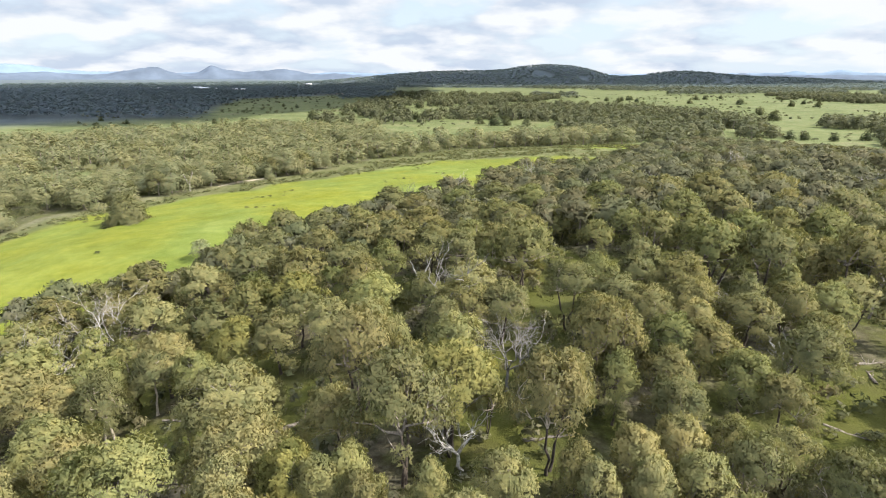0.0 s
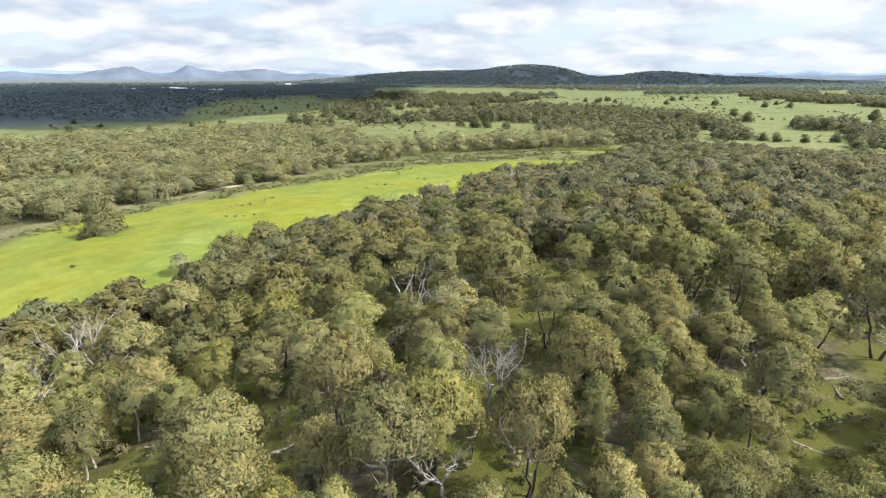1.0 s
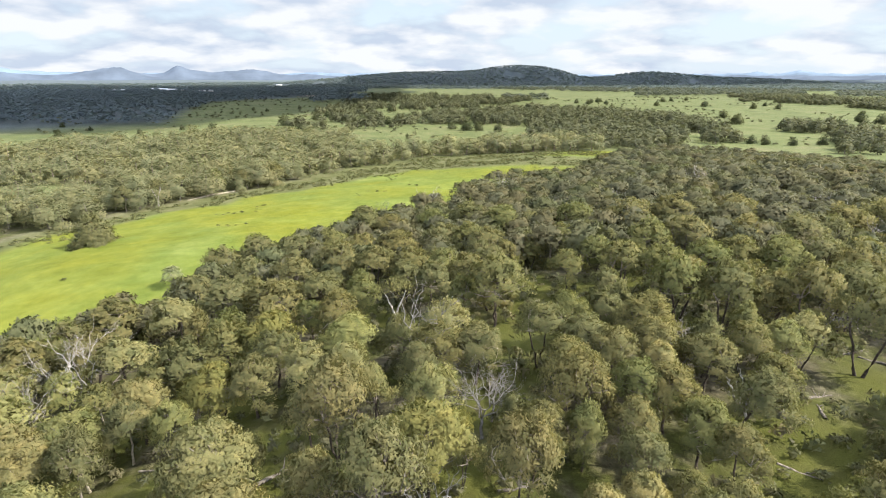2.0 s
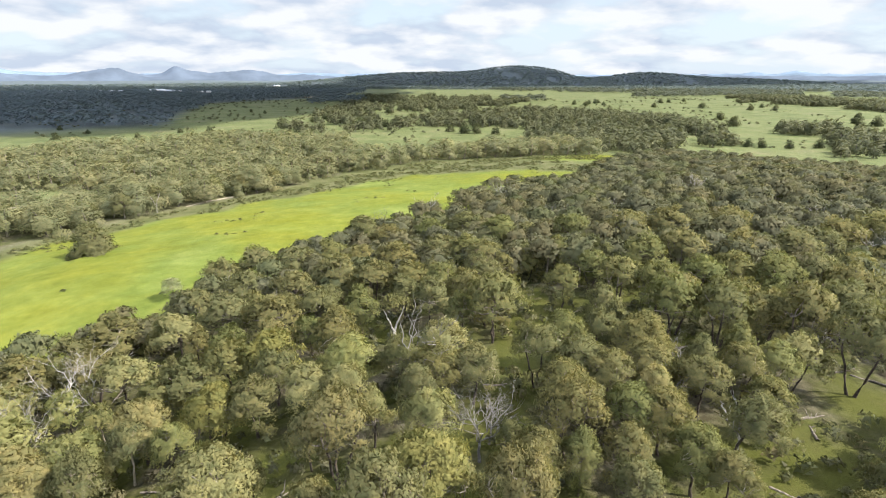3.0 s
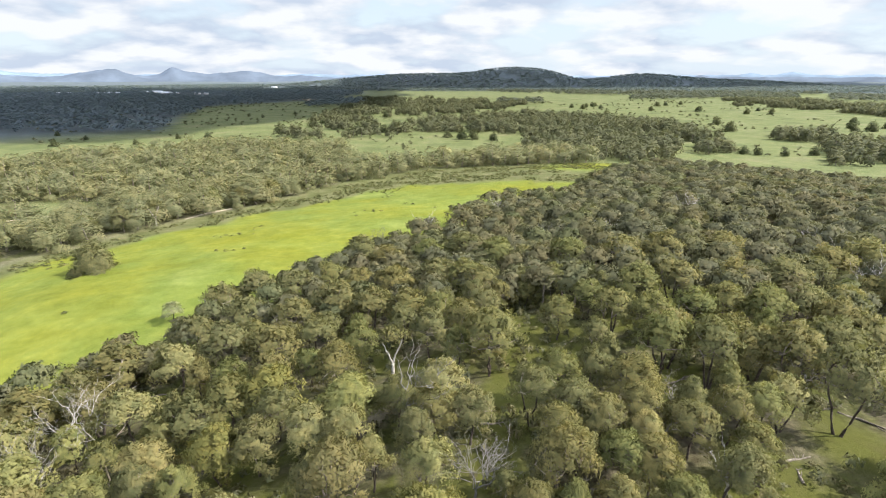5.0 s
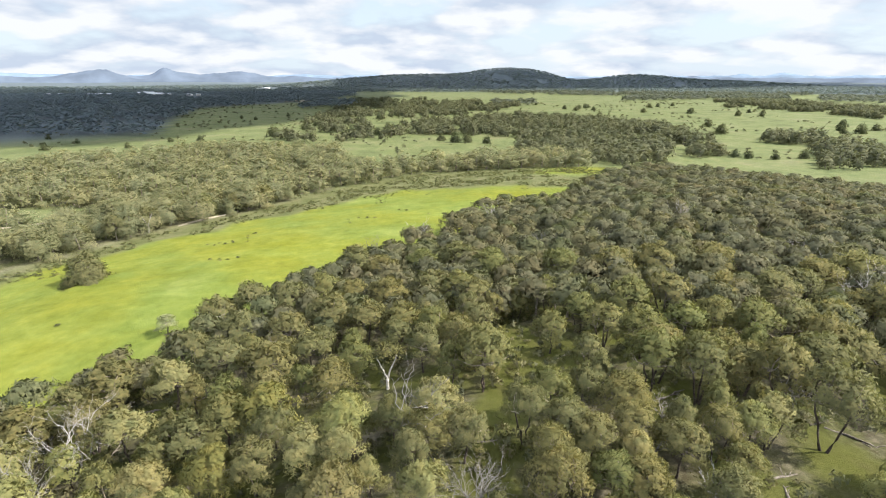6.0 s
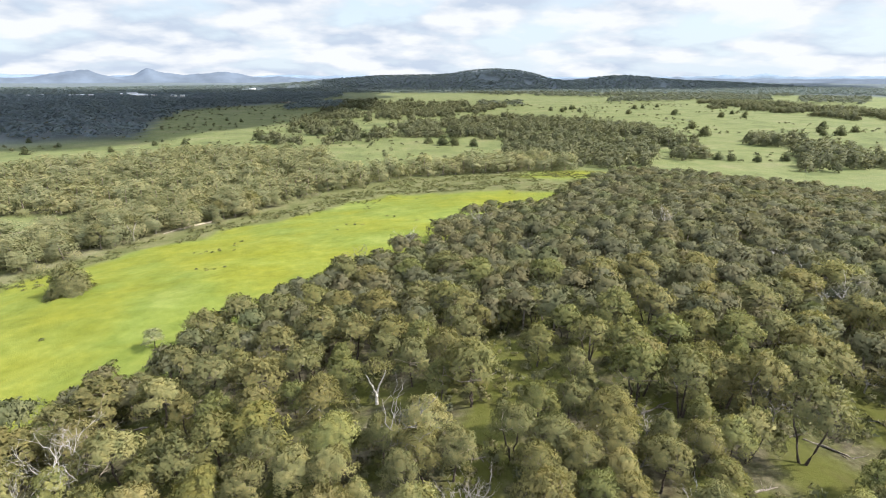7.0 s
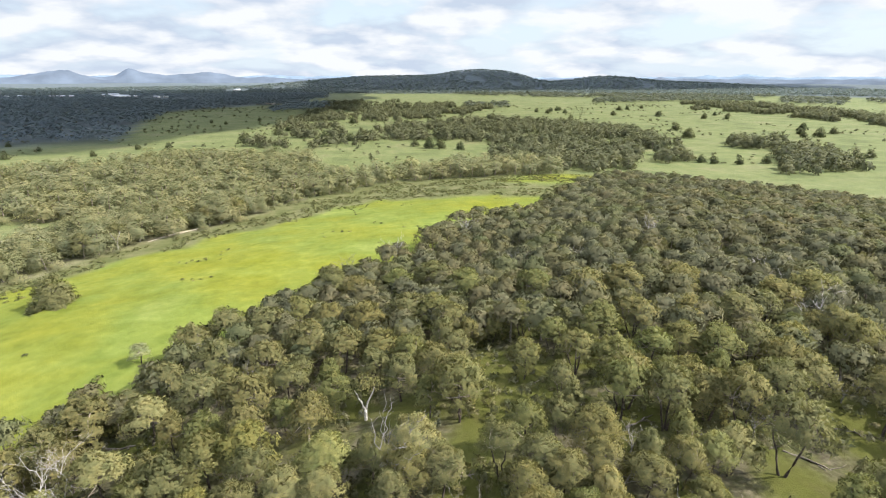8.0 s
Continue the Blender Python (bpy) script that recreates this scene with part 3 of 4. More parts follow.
ROUND_EDGE = [
    (-70.2, 86.5, 11.9, 5.7), (-60, 98.6, 12.4, 6.2), (67, 101.1, 11.8, 5.7),
]
DOMED_WEST = [
    (-12.8, 53.6, 8.3, 2.4), (-22.3, 64.1, 9.6, 3.6), (-21.3, 71.9, 9.4, 3.5), (-40.1, 73, 8.8, 2.9), (-35.2, 74.3, 10.3, 4.3), (-29.8, 76.9, 10.6, 4.6),
    (-64.4, 91.6, 11.1, 5), (-10.2, 93.2, 10.2, 4.2), (-27.7, 95.3, 11.5, 5.4), (-38.2, 99.5, 11.9, 5.7), (-20, 99.8, 10.6, 4.5), (-48.1, 110.1, 10.8, 4.7),
    (-9.3, 111.6, 11.6, 5.4), (-26.9, 111.7, 11.5, 5.3), (-38.1, 114.8, 12, 5.8), (-17.6, 118.2, 12.4, 6.2), (-48.7, 127.7, 11.4, 5.3), (-31.4, 132.9, 12.1, 5.9),
    (-41.8, 133.6, 12.2, 6), (-14.2, 135.7, 11.4, 5.3), (-23.9, 142.2, 11.7, 5.5), (-16.4, 161.2, 12.4, 6.2),
]
DOMED_MIDDLE = [
    (-5.6, 29.1, 7.5, 1.7), (9.8, 31.9, 7.5, 1.7), (20.7, 39.8, 8.4, 2.6), (16.6, 44.2, 8.2, 2.3), (21.4, 44.2, 8.6, 2.7), (10.1, 47.8, 7.2, 1.5),
    (27.7, 49.7, 9, 3.1), (24.1, 51.1, 8.8, 2.9), (24.7, 58.1, 9.3, 3.3), (0.1, 59.4, 8.5, 2.7), (21.3, 61.3, 9.4, 3.4), (7.6, 61.9, 9.3, 3.3),
    (3.3, 62.8, 9.3, 3.4), (-2.6, 67.3, 9.4, 3.4), (7.7, 83.6, 9.1, 3.2), (2.9, 93, 10.2, 4.2), (5.5, 101.4, 10.5, 4.5), (-1.7, 109.5, 10.9, 4.8),
    (12.8, 126.1, 11.6, 5.4), (-4.5, 128.5, 12.3, 6.1), (5.8, 130.7, 12.1, 5.9), (23.8, 143.4, 12.4, 6.2), (-7.3, 154.4, 12.4, 6.2), (5.2, 156.6, 12.4, 6.2),
    (15.5, 157.8, 12.4, 6.2),
]
DOMED_EAST = [
    (30.3, 40.1, 8.3, 2.4), (28.4, 43.4, 8.7, 2.9), (41.1, 51.4, 8.6, 2.7), (35.5, 56.2, 9.2, 3.3), (30, 59.4, 9.5, 3.5), (32.1, 66.2, 10.1, 4.1),
    (53.9, 78.6, 9.9, 3.9), (44.2, 87.6, 10.8, 4.7), (52.4, 89.1, 10.5, 4.5), (60.2, 90.9, 10.7, 4.7), (28.3, 93.4, 9.8, 3.8), (46.6, 100.6, 11.6, 5.5),
    (41.8, 131.9, 12, 5.8), (30.7, 136, 10.7, 4.7),
]
DOMED_FAR_EAST = [
    (75.7, 76.3, 10.7, 4.6), (80.3, 86.9, 11.1, 5), (65.6, 87.6, 11.3, 5.2), (78.4, 101.4, 11.5, 5.4), (92.6, 107, 12.1, 5.9), (103.9, 109.6, 12.4, 6.2),
    (76.8, 121.8, 12.2, 6), (63, 123.4, 12.4, 6.2),
]
RUSSET = [
    (14.6, 33.2, 8, 2.2), (18.3, 34.3, 8, 2.2), (-16.3, 35, 9.5, 3.6), (-47, 54.2, 9.9, 3.9), (-54.3, 58.5, 10.6, 4.5), (-37.9, 64, 10.3, 4.2),
]
OPEN_CROWNED = [
    (22.9, 31.9, 8.2, 2.3), (67.3, 73.1, 12, 4.7), (55.6, 73.7, 10.1, 4), (43.2, 78.7, 11.6, 4.4), (13.1, 81.4, 12.6, 5.2), (32.3, 83.2, 8.8, 2.9),
    (-57.8, 86.3, 11.1, 5), (72.4, 86.6, 11.5, 4.3), (38.1, 91.1, 10.8, 4.7), (91.8, 92.7, 10.4, 4.3), (9.8, 95.5, 10.3, 4.2), (55.5, 102.3, 11.6, 5.5),
    (16.8, 117.7, 10.9, 4.9), (51.7, 122.8, 12.4, 6.2),
]
VISTA = [(-3.8, 86.5), (-3.6, 82), (-3.4, 78)]   # open ground before the white forked gum
CREEK_RIM_GUMS = [(-135.5, 248, 12, 6.5), (-110, 287, 13, 6.8), (-95, 300, 11, 5.5), (-150, 246, 9, 5.0), (-82, 316, 12, 6.0)]
for kind, rows in (("s2", TWIN_STEMMED), ("lean", LEANING), ("round", ROUNDED), ("pale", PALE)):
    for x, y, h, r in rows:
        plant(kind, x, y, h * (1.12 if kind == "s2" else 0.95 if y < 64 else 1.0), r * (0.90 if y < 64 else 1.15), 0 if kind == "lean" else None)
for kind, rows in (("sage", SAGE_WEST), ("sage", SAGE_MIDDLE), ("gold", GOLDEN), ("pale", SLENDER), ("round", ROUND_EDGE), ("s1", DOMED_WEST), ("s1", DOMED_MIDDLE), ("s1", DOMED_EAST), ("s1", DOMED_FAR_EAST), ("tan", RUSSET), ("s2", OPEN_CROWNED)):
    for x, y, h, r in rows:
        if min(math.hypot(x - a, y - b) for a, b in VISTA) > 3.4:
            plant(kind, x, y, h, r * (1.22 if y < 80 else 1.08))
for x, y, h, r in CREEK_RIM_GUMS:
    plant("pale", x, y, h, r)
plant("gold", 0.8, 40.4, 11.5, 5.0)
plant("haze", -62.5, 130, 5.6, 3.8)
plant("bush", -111.3, 181.1, 11.0, 8.0)

# the openings run on down the slope towards the south
GLADES += [(x * k, y * k, r * w) for x, y, r in GLADES for k, w in ((0.90, 0.65),) if y < 110]
OPENINGS = [  # bare or grassy ground seen between the crowns: x, y, radius
    (-18, 59, 3.2), (-29, 49, 3.7), (-42, 61, 3.7), (-43, 48, 3.3), (41, 45, 4.1), (46, 54, 2.8), (6, 45, 2), (16, 46, 2.2), (14, 40, 2.1),
    (6, 57, 2.4), (12, 65, 2.8), (50, 59, 2.7), (32, 43, 3.3), (34, 40, 3.3), (0, 38, 1.7), (-14, 48, 2.4), (26, 102, 6.2), (21, 92, 5.2),
    (24, 88, 4.4), (24, 121, 5.1), (-21, 68, 5.7), (-13, 82, 2.5), (4, 67, 4.6), (53, 69, 3.8), (56, 58, 4.9), (55, 78, 3.4), (65, 63, 4.3),
    (34, 89, 4.5), (66, 128, 1.9), (70, 118, 2.2), (42, 93, 1.7), (61, 67, 3.2), (-17, 83, 2.8),
]
GLADES += OPENINGS + [(x, y, 2.6) for x, y in VISTA]
DEAD = [(-57, 81), (-60.5, 74.5), (1.5, 37.5), (7, 50), (37, 49), (-4, 88)]


def free(x, y, r, tight=0.80):
    return (all((x - a) ** 2 + (y - b) ** 2 > (tight * (r + c)) ** 2 for a, b, c in taken)
            and all((x - a) ** 2 + (y - b) ** 2 > (c + 0.6 * r) ** 2 for a, b, c in GLADES)
            and all((x - a) ** 2 + (y - b) ** 2 > (1.2 + 0.8 * r) ** 2 for a, b in DEAD))


NEAR_LIMIT = 116
for tries in range(12000):
    d = 24 + (NEAR_LIMIT - 24) * math.sqrt(rng.random())
    b = radians(-50 + 112 * rng.random())
    x, y = d * math.sin(b), d * math.cos(b)
    l, s = along(x, y)
    rim = float(curve(WOOD_RIM, l))
    r = 3.0 + 1.7 * rng.random()
    if y < 64 and x <= 6:
        r *= 0.85
    if x > 6 and y < 60:
        r = 2.7 + 1.9 * rng.random()   # young, close-set trees
    if s < rim + r * 0.6 or not free(x, y, r, 0.64 if x > 12 and y < 62 else 0.84):
        continue
    edge = s < rim + 16
    kind = rng.choice(["s1", "s2", "tan", "round", "pale"], p=[0.54, 0.24, 0.04, 0.14, 0.04])
    if x < 4 and y < 78 and rng.random() < 0.75 or x >= 4 and y < 56 and rng.random() < 0.3:
        kind = "tan" if rng.random() < 0.35 else "sage"
    plant("round" if edge and rng.random() < 0.5 else str(kind), x, y, (1.6 * r + 3.2 if x > 6 and y < 60 else 6.0 + r * 0.5 if edge else 6.8 + r * 0.75) + 0.6 * rng.normal(), r)


# ---- woods farther off, as masses of trees ----
def tree_shapes(count, leaves, leaf, seed, stick=True, tufts=20, low=None, domed=False, skyward=0.34):
    """Plainer trees, 10 m high and 4 m in radius, as vertices and faces."""
    out = []
    for k in range(count):
        gen = np.random.default_rng(seed + k)
        plan = crown_plan(gen, 10, 4, k % 3 == 0, tufts, low)
        if domed:
            # leafy sides as well as a leafy top
            plan = np.concatenate([plan, plan[tufts // 3:] * (1.02, 1.02, 0.66, 1.1, 1.2), plan[tufts // 2:] * (0.9, 0.9, 0.42, 1.1, 1.2)])
        v, q, soft = sprays(plan, leaves, leaf, gen, fill=0.4, corners=3, upward=0.30 if domed else skyward, ruffle=0.24, droop=0.25 if domed else 1.0)
        bark_from = len(q)
        if stick:
            n = len(v)
            g = 0.16
            ring = np.array([(g, 0), (0, g), (-g, 0), (0, -g)])
            sway = gen.normal(size=2) * 0.7
            post = np.concatenate([np.c_[ring * 1.4, np.full(4, -0.4)], np.c_[ring * 0.7 + sway, np.full(4, 7.0)]])
            q = np.concatenate([q, n + np.array([f for i in range(4) for f in ((i, (i + 1) % 4, 4 + i), ((i + 1) % 4, 4 + (i + 1) % 4, 4 + i))])])
            v = np.concatenate([v, post])
            soft = np.concatenate([soft, np.tile(np.c_[ring / g, np.zeros(4)], (2, 1))])
        out.append((v, q, bark_from, soft))
    return out


def wood(name, label, rows, shapes, leafage, seed, category="woodland"):
    """One mass of trees. Rows: x, y, height, radius."""
    gen = np.random.default_rng(seed)
    V, Q, T, M, N, at = [], [], [], [], [], 0
    zs = land([r[0] for r in rows], [r[1] for r in rows])
    for (x, y, h, r), z in zip(rows, zs):
        v, q, bark_from, soft = shapes[int(gen.integers(len(shapes)))]
        a = gen.random() * 6.283
        c, s = math.cos(a) * r / 4, math.sin(a) * r / 4
        w = np.empty_like(v)
        w[:, 0], w[:, 1], w[:, 2] = x + c * v[:, 0] - s * v[:, 1], y + s * v[:, 0] + c * v[:, 1], z - 0.05 + v[:, 2] * h / 10
        V.append(w)
        ca, sa = math.cos(a), math.sin(a)
        N.append(np.stack([ca * soft[:, 0] - sa * soft[:, 1], sa * soft[:, 0] + ca * soft[:, 1], soft[:, 2]], -1))
        Q.append(q + at)
        T.append(np.full(len(v), gen.random(), np.float32))
        M.append((np.arange(len(q)) >= bark_from).astype(np.int32))
        at += len(v)
    me = mesh_of(name, np.concatenate(V), np.concatenate(Q), np.concatenate(N))
    me.materials.append(leafage)
    me.materials.append(M_LIMB)
    me.polygons.foreach_set("material_index", np.concatenate(M))
    me.attributes.new("tint", "FLOAT", "POINT").data.foreach_set("value", np.concatenate(T))
    return tagged(new(name, me), label, category, kind="stuff")


def scatter(count, box, keep, gap, seed):
    """Places in a box (x0, x1, y0, y1) that keep() allows, at least about gap metres apart."""
    gen = np.random.default_rng(seed)
    p = np.stack([box[0] + (box[1] - box[0]) * gen.random(count), box[2] + (box[3] - box[2]) * gen.random(count)], -1)
    p = p[keep(p[:, 0], p[:, 1])]
    cells, out = {}, []
    for x, y in p:
        i, j = int(x // gap), int(y // gap)
        if any((x - a) ** 2 + (y - b) ** 2 < gap * gap for u in (i - 1, i, i + 1) for w in (j - 1, j, j + 1) for a, b in cells.get((u, w), ())):
            continue
        cells.setdefault((i, j), []).append((x, y))
        out.append((x, y))
    return out


def sized(places, seed, h=(8.0, 12), r=(3.6, 6.2)):
    gen = np.random.default_rng(seed)
    return [(x, y, h[0] + (h[1] - h[0]) * k, r[0] + (r[1] - r[0]) * (0.6 * k + 0.4 * gen.random())) for (x, y), k in zip(places, gen.random(len(places)))]


def hill_wood(near, far):
    def keep(x, y):
        l, s = along(x, y)
        d, b = np.hypot(x, y), bearing(x, y)
        gap = np.hypot(x - 142, y - 137) > 8
        return (s > curve(WOOD_RIM, l) + 2) & (d > near) & (d <= far) & (d < curve(HILL_BACK, b)) & (b > -48) & (b < 58) & (l < 400) & gap
    return keep


SHAPES_A = tree_shapes(8, 1300, 0.80, 200, tufts=40, low=0.68)
SHAPES_K = tree_shapes(8, 3000, 0.48, 250, tufts=17, low=0.30, domed=True)
SHAPES_B = tree_shapes(8, 620, 1.0, 300, tufts=40, low=0.64)
SHAPES_C = tree_shapes(6, 560, 0.88, 400, tufts=16, low=0.35, domed=True)
SHAPES_P = tree_shapes(8, 130, 1.8, 450, tufts=22, low=0.35, domed=True)
SHAPES_E = tree_shapes(6, 64, 1.9, 520, stick=False, tufts=14, low=0.45, skyward=1.3)
SHAPES_D = tree_shapes(6, 32, 2.9, 500, stick=False, tufts=14, low=0.45, skyward=1.3)
wood("hillside_wood", "olive-green gum woodland covering the gentle hillside", sized(scatter(16000, (-120, 200, 20, 200), hill_wood(NEAR_LIMIT, 210), 6.3, 1), 1, (8.4, 11.2), (3.8, 5.8)), SHAPES_A, M_LEAF_WOOD, 11)
wood("hilltop_wood", "dense olive-grey gum canopy on the broad hilltop", sized(scatter(40000, (-60, 340, 80, 420), hill_wood(210, 460), 5.9, 2), 2, (7.4, 10.4), (4.4, 6.6)), SHAPES_B, M_LEAF_WOOD, 12)


def value_noise(x, y, scale, seed):
    """Smooth noise from 0 to 1."""
    gen = np.random.default_rng(seed)
    grid = gen.random((64, 64))
    u, v = np.asarray(x) / scale + 1000, np.asarray(y) / scale + 1000
    i, j = np.floor(u).astype(int), np.floor(v).astype(int)
    f, g = u - i, v - j
    f, g = f * f * (3 - 2 * f), g * g * (3 - 2 * g)
    at = lambda a, b: grid[a % 64, b % 64]
    return (at(i, j) * (1 - f) + at(i + 1, j) * f) * (1 - g) + (at(i, j + 1) * (1 - f) + at(i + 1, j + 1) * f) * g


def creek_wood(x, y):
    l, s = along(x, y)
    d, b = np.hypot(x, y), bearing(x, y)
    open_ground = (np.hypot((x + 200) / 46, (y - 298) / 16) > 1) & (value_noise(x, y, 26, 31) > np.interp(b, [-42, -34, -24, -18, 0], [0.22, 0.24, 0.24, 0.20, 0.12]))
    return (s < curve(CREEK_RIM, l) - 1) & (d < curve(CREEK_BACK, b)) & (b > -52) & (b < 19) & open_ground & (l > -200)


creek_places = scatter(40000, (-430, 160, 150, 600), creek_wood, 9.0, 3)
front = [p for p in creek_places if math.hypot(*p) < 340]
behind = [p for p in creek_places if math.hypot(*p) >= 340]
wood("creek_wood", "tall yellow-green gums lining the creek flat", sized(front, 3, (9, 16), (6, 11)), SHAPES_K, M_LEAF_CREEK, 13)
wood("creek_back_wood", "yellow-green gum woodland behind the creek", sized(behind, 4, (9, 15.5), (6, 10.5)), SHAPES_C, M_LEAF_CREEK, 14)


def within(x, y, corners):
    """Whether places lie inside a polygon."""
    hit = np.zeros(len(x), bool)
    for (ax, ay), (bx, by) in zip(corners, corners[1:] + corners[:1]):
        hit ^= ((ay > y) != (by > y)) & (x < (bx - ax) * (y - ay) / (by - ay + 1e-9) + ax)
    return hit


# outlines of the woods on the plain
PLAIN_WOODS = [
    [(-21, 685), (17, 812), (90, 946), (213, 1009), (318, 898), (371, 791), (345, 598), (278, 547), (216, 434), (177, 423), (150, 476), (111, 481), (135, 601), (135, 668), (66, 695)],
    [(385, 573), (433, 622), (498, 627), (444, 546)],
    [(333, 413), (423, 521), (486, 561), (450, 466), (398, 405)],
    [(272, 476), (301, 518), (317, 516), (290, 474)],
    [(721, 1232), (917, 1540), (1067, 1459), (1020, 1157), (960, 927), (811, 780), (801, 917), (773, 1106)],
    [(-30, 1022), (-11, 1310), (115, 1558), (296, 1479), (283, 1279), (153, 1121), (76, 1024)],
]
DISTANT_WOODS = [
    [(639, 1569), (785, 1879), (1477, 2027), (1159, 1586), (971, 1683)], [(1196, 1511), (1443, 1813), (1599, 1704), (1286, 1375)],
    [(218, 1379), (259, 1543), (364, 1532), (332, 1367)], [(1500, 1480), (1600, 1640), (1760, 1560), (1640, 1420)],
    [(-240, 1240), (-250, 1640), (-120, 1640), (-130, 1300)],
]


def plain_wood(x, y):
    # ragged edges
    u = x + 26 * (value_noise(x, y, 22, 41) - 0.5) + 10 * (value_noise(x, y, 8, 42) - 0.5)
    v = y + 50 * (value_noise(x, y, 22, 43) - 0.5) + 20 * (value_noise(x, y, 8, 44) - 0.5)
    hit = np.zeros(len(x), bool)
    for corners in PLAIN_WOODS:
        hit |= within(u, v, corners)
    airy = value_noise(x, y, 38, 45) > np.interp(y, [480, 620, 900, 1000, 1200], [0.05, 0.34, 0.40, 0.52, 0.58])
    # open woodland between the creek and the dark forest
    d, b = np.hypot(x, y), bearing(x, y)
    open_wood = (b > -17) & (b < 3) & (d > 620) & (d < 1750) & (value_noise(x, y, 46, 46) * 0.6 + value_noise(x, y, 13, 47) * 0.4 > 0.71)
    return (hit & airy | open_wood) & ~creek_wood(x, y)


wood("plain_wood", "grey-green clumps of woodland across the grazing plain", sized(scatter(90000, (-150, 1250, 380, 1700), plain_wood, 8.5, 5), 5, (9, 16), (5, 9)), SHAPES_P, M_LEAF_PLAIN, 15)


TOWN = [(-948, 2207), (-1180, 2230), (-1330, 2240), (-1090, 2450), (-820, 2180), (-700, 2900)]   # clearings with buildings


def far_wood(x, y):
    d, b = np.hypot(x, y), bearing(x, y)
    n = value_noise(x, y, 170, 61) * 0.65 + value_noise(x, y, 60, 62) * 0.35
    left = (b < -5) & (d > curve(FOREST_FRONT, b)) & (n > 0.30)
    right = (b >= -5) & (d > np.interp(b, [-5, 8, 12, 36, 40], [2500, 2500, 2150, 2150, 2800])) & (n > np.interp(d, [2100, 2500, 2900], [0.42, 0.34, 0.22]))
    for hx, hy in TOWN:
        a = np.degrees(np.arctan2(hx, hy))
        left &= ~((np.abs(b - a) < 1.1) & (d > math.hypot(hx, hy) - 260) & (d < math.hypot(hx, hy) + 40))
    for corners in DISTANT_WOODS:
        right |= within(x, y, corners) & (n > 0.25)
    return (left | right) & (b > -50) & (b < 60) & (d < 3750)


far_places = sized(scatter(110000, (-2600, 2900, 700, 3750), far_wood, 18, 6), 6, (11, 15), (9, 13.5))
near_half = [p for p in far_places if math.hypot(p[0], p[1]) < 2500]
wood("far_wood", "dark eucalypt forest on the far plain", [p for p in near_half if bearing(p[0], p[1]) < -5], SHAPES_E, M_LEAF_FAR_HAZED, 16)
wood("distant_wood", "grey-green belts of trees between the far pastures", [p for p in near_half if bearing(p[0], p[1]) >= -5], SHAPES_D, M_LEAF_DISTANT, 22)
wood("hill_forest", "forest over the distant hills, its leaves tinted blue for haze", [p for p in far_places if math.hypot(p[0], p[1]) >= 2500], SHAPES_D, M_LEAF_HILLS_HAZED, 21)


# ---- lone trees of the pastures ----
PASTURE_TREES = [
    (407, 669), (487, 1085), (591, 662), (964, 1033), (280, 486), (304, 473), (313, 465), (332, 456), (361, 459), (404, 1244), (417, 1182), (564, 1044),
    (613, 965), (648, 947), (662, 777), (-24, 792), (-67, 691), (-162, 683), (42, 622), (57, 605), (91, 591), (70, 603), (-289, 582), (-266, 632),
    (-365, 571), (-366, 629), (-425, 675), (593, 699), (256, 1351), (345, 1418), (490, 481), (448, 449), (-237, 643), (-35, 687), (365, 1227), (250, 497),
]
MORE_PASTURE_TREES = [
    (500, 1112), (599, 1259), (655, 1299), (580, 1068), (627, 985), (683, 1039), (690, 1007), (425, 700), (447, 770), (637, 747), (567, 661), (643, 696),
    (570, 1241), (423, 1258), (378, 1182), (437, 1279), (-49, 1788), (65, 1698), (74, 1530), (356, 976), (-43, 961), (-101, 801), (-133, 830), (-139, 767), (-281, 967), (-251, 941), (-212, 1018),
]
M_LEAF_PASTURE = leaf_material("pasture_tree_leaves", [(0, (0.060, 0.072, 0.038)), (1, (0.085, 0.090, 0.045))])


def pasture_tree(seed):
    ob = gum_tree(seed, 8.5, 4.8, 1, 0.0, 800, 1.1, leafage=M_LEAF_PASTURE, label="dark green shade tree standing alone in the pasture", round_crown=True, low=0.35)
    return tagged(ob, group="shade trees on the grazing plain")


shade_trees = []
for k, (x, y) in enumerate(PASTURE_TREES + MORE_PASTURE_TREES):
    big = 1.75 if k in (0, 2, 17) else 1.0 + 0.6 * rng.random()
    if 440 < y < 500:
        big *= 0.7
    if x < -200:
        big *= 0.55
    if len(shade_trees) < 3:
        ob = pasture_tree(101 + k)
        ob.matrix_basis = stand(x, y, None, (big,) * 3)
        shade_trees.append(ob)
    else:
        first = shade_trees[k % 3]
        copy_thing(first, stand(x, y, None, [big / s for s in first.scale]))


# ---- dead trees ----
def put_dead(x, y, seed, h, r, wood_kind, label, turn=None, levels=3):
    ob = dead_tree(seed, h, r, wood_kind, label, levels)
    ob.matrix_basis = stand(x, y, turn)
    return ob


WHITE, GREY = "bleached leafless dead gum with spreading white limbs", "grey leafless dead tree with fine bare twigs"
put_dead(-57, 80, 3, 12.5, 8.5, M_DEAD, WHITE, levels=4)
put_dead(-60.5, 73.5, 4, 10, 6.5, M_DEAD, WHITE, levels=4)
put_dead(-58, 70, 5, 8, 4, M_DEAD, WHITE)
put_dead(1.5, 37.5, 6, 8, 3.2, M_DEAD, WHITE)
put_dead(7, 50, 7, 9, 4, M_DEAD_GREY, GREY, levels=4)
put_dead(8.5, 53, 17, 7, 3, M_DEAD_GREY, GREY, levels=4)
put_dead(37, 49, 8, 9, 3.2, M_DEAD, WHITE, levels=2)
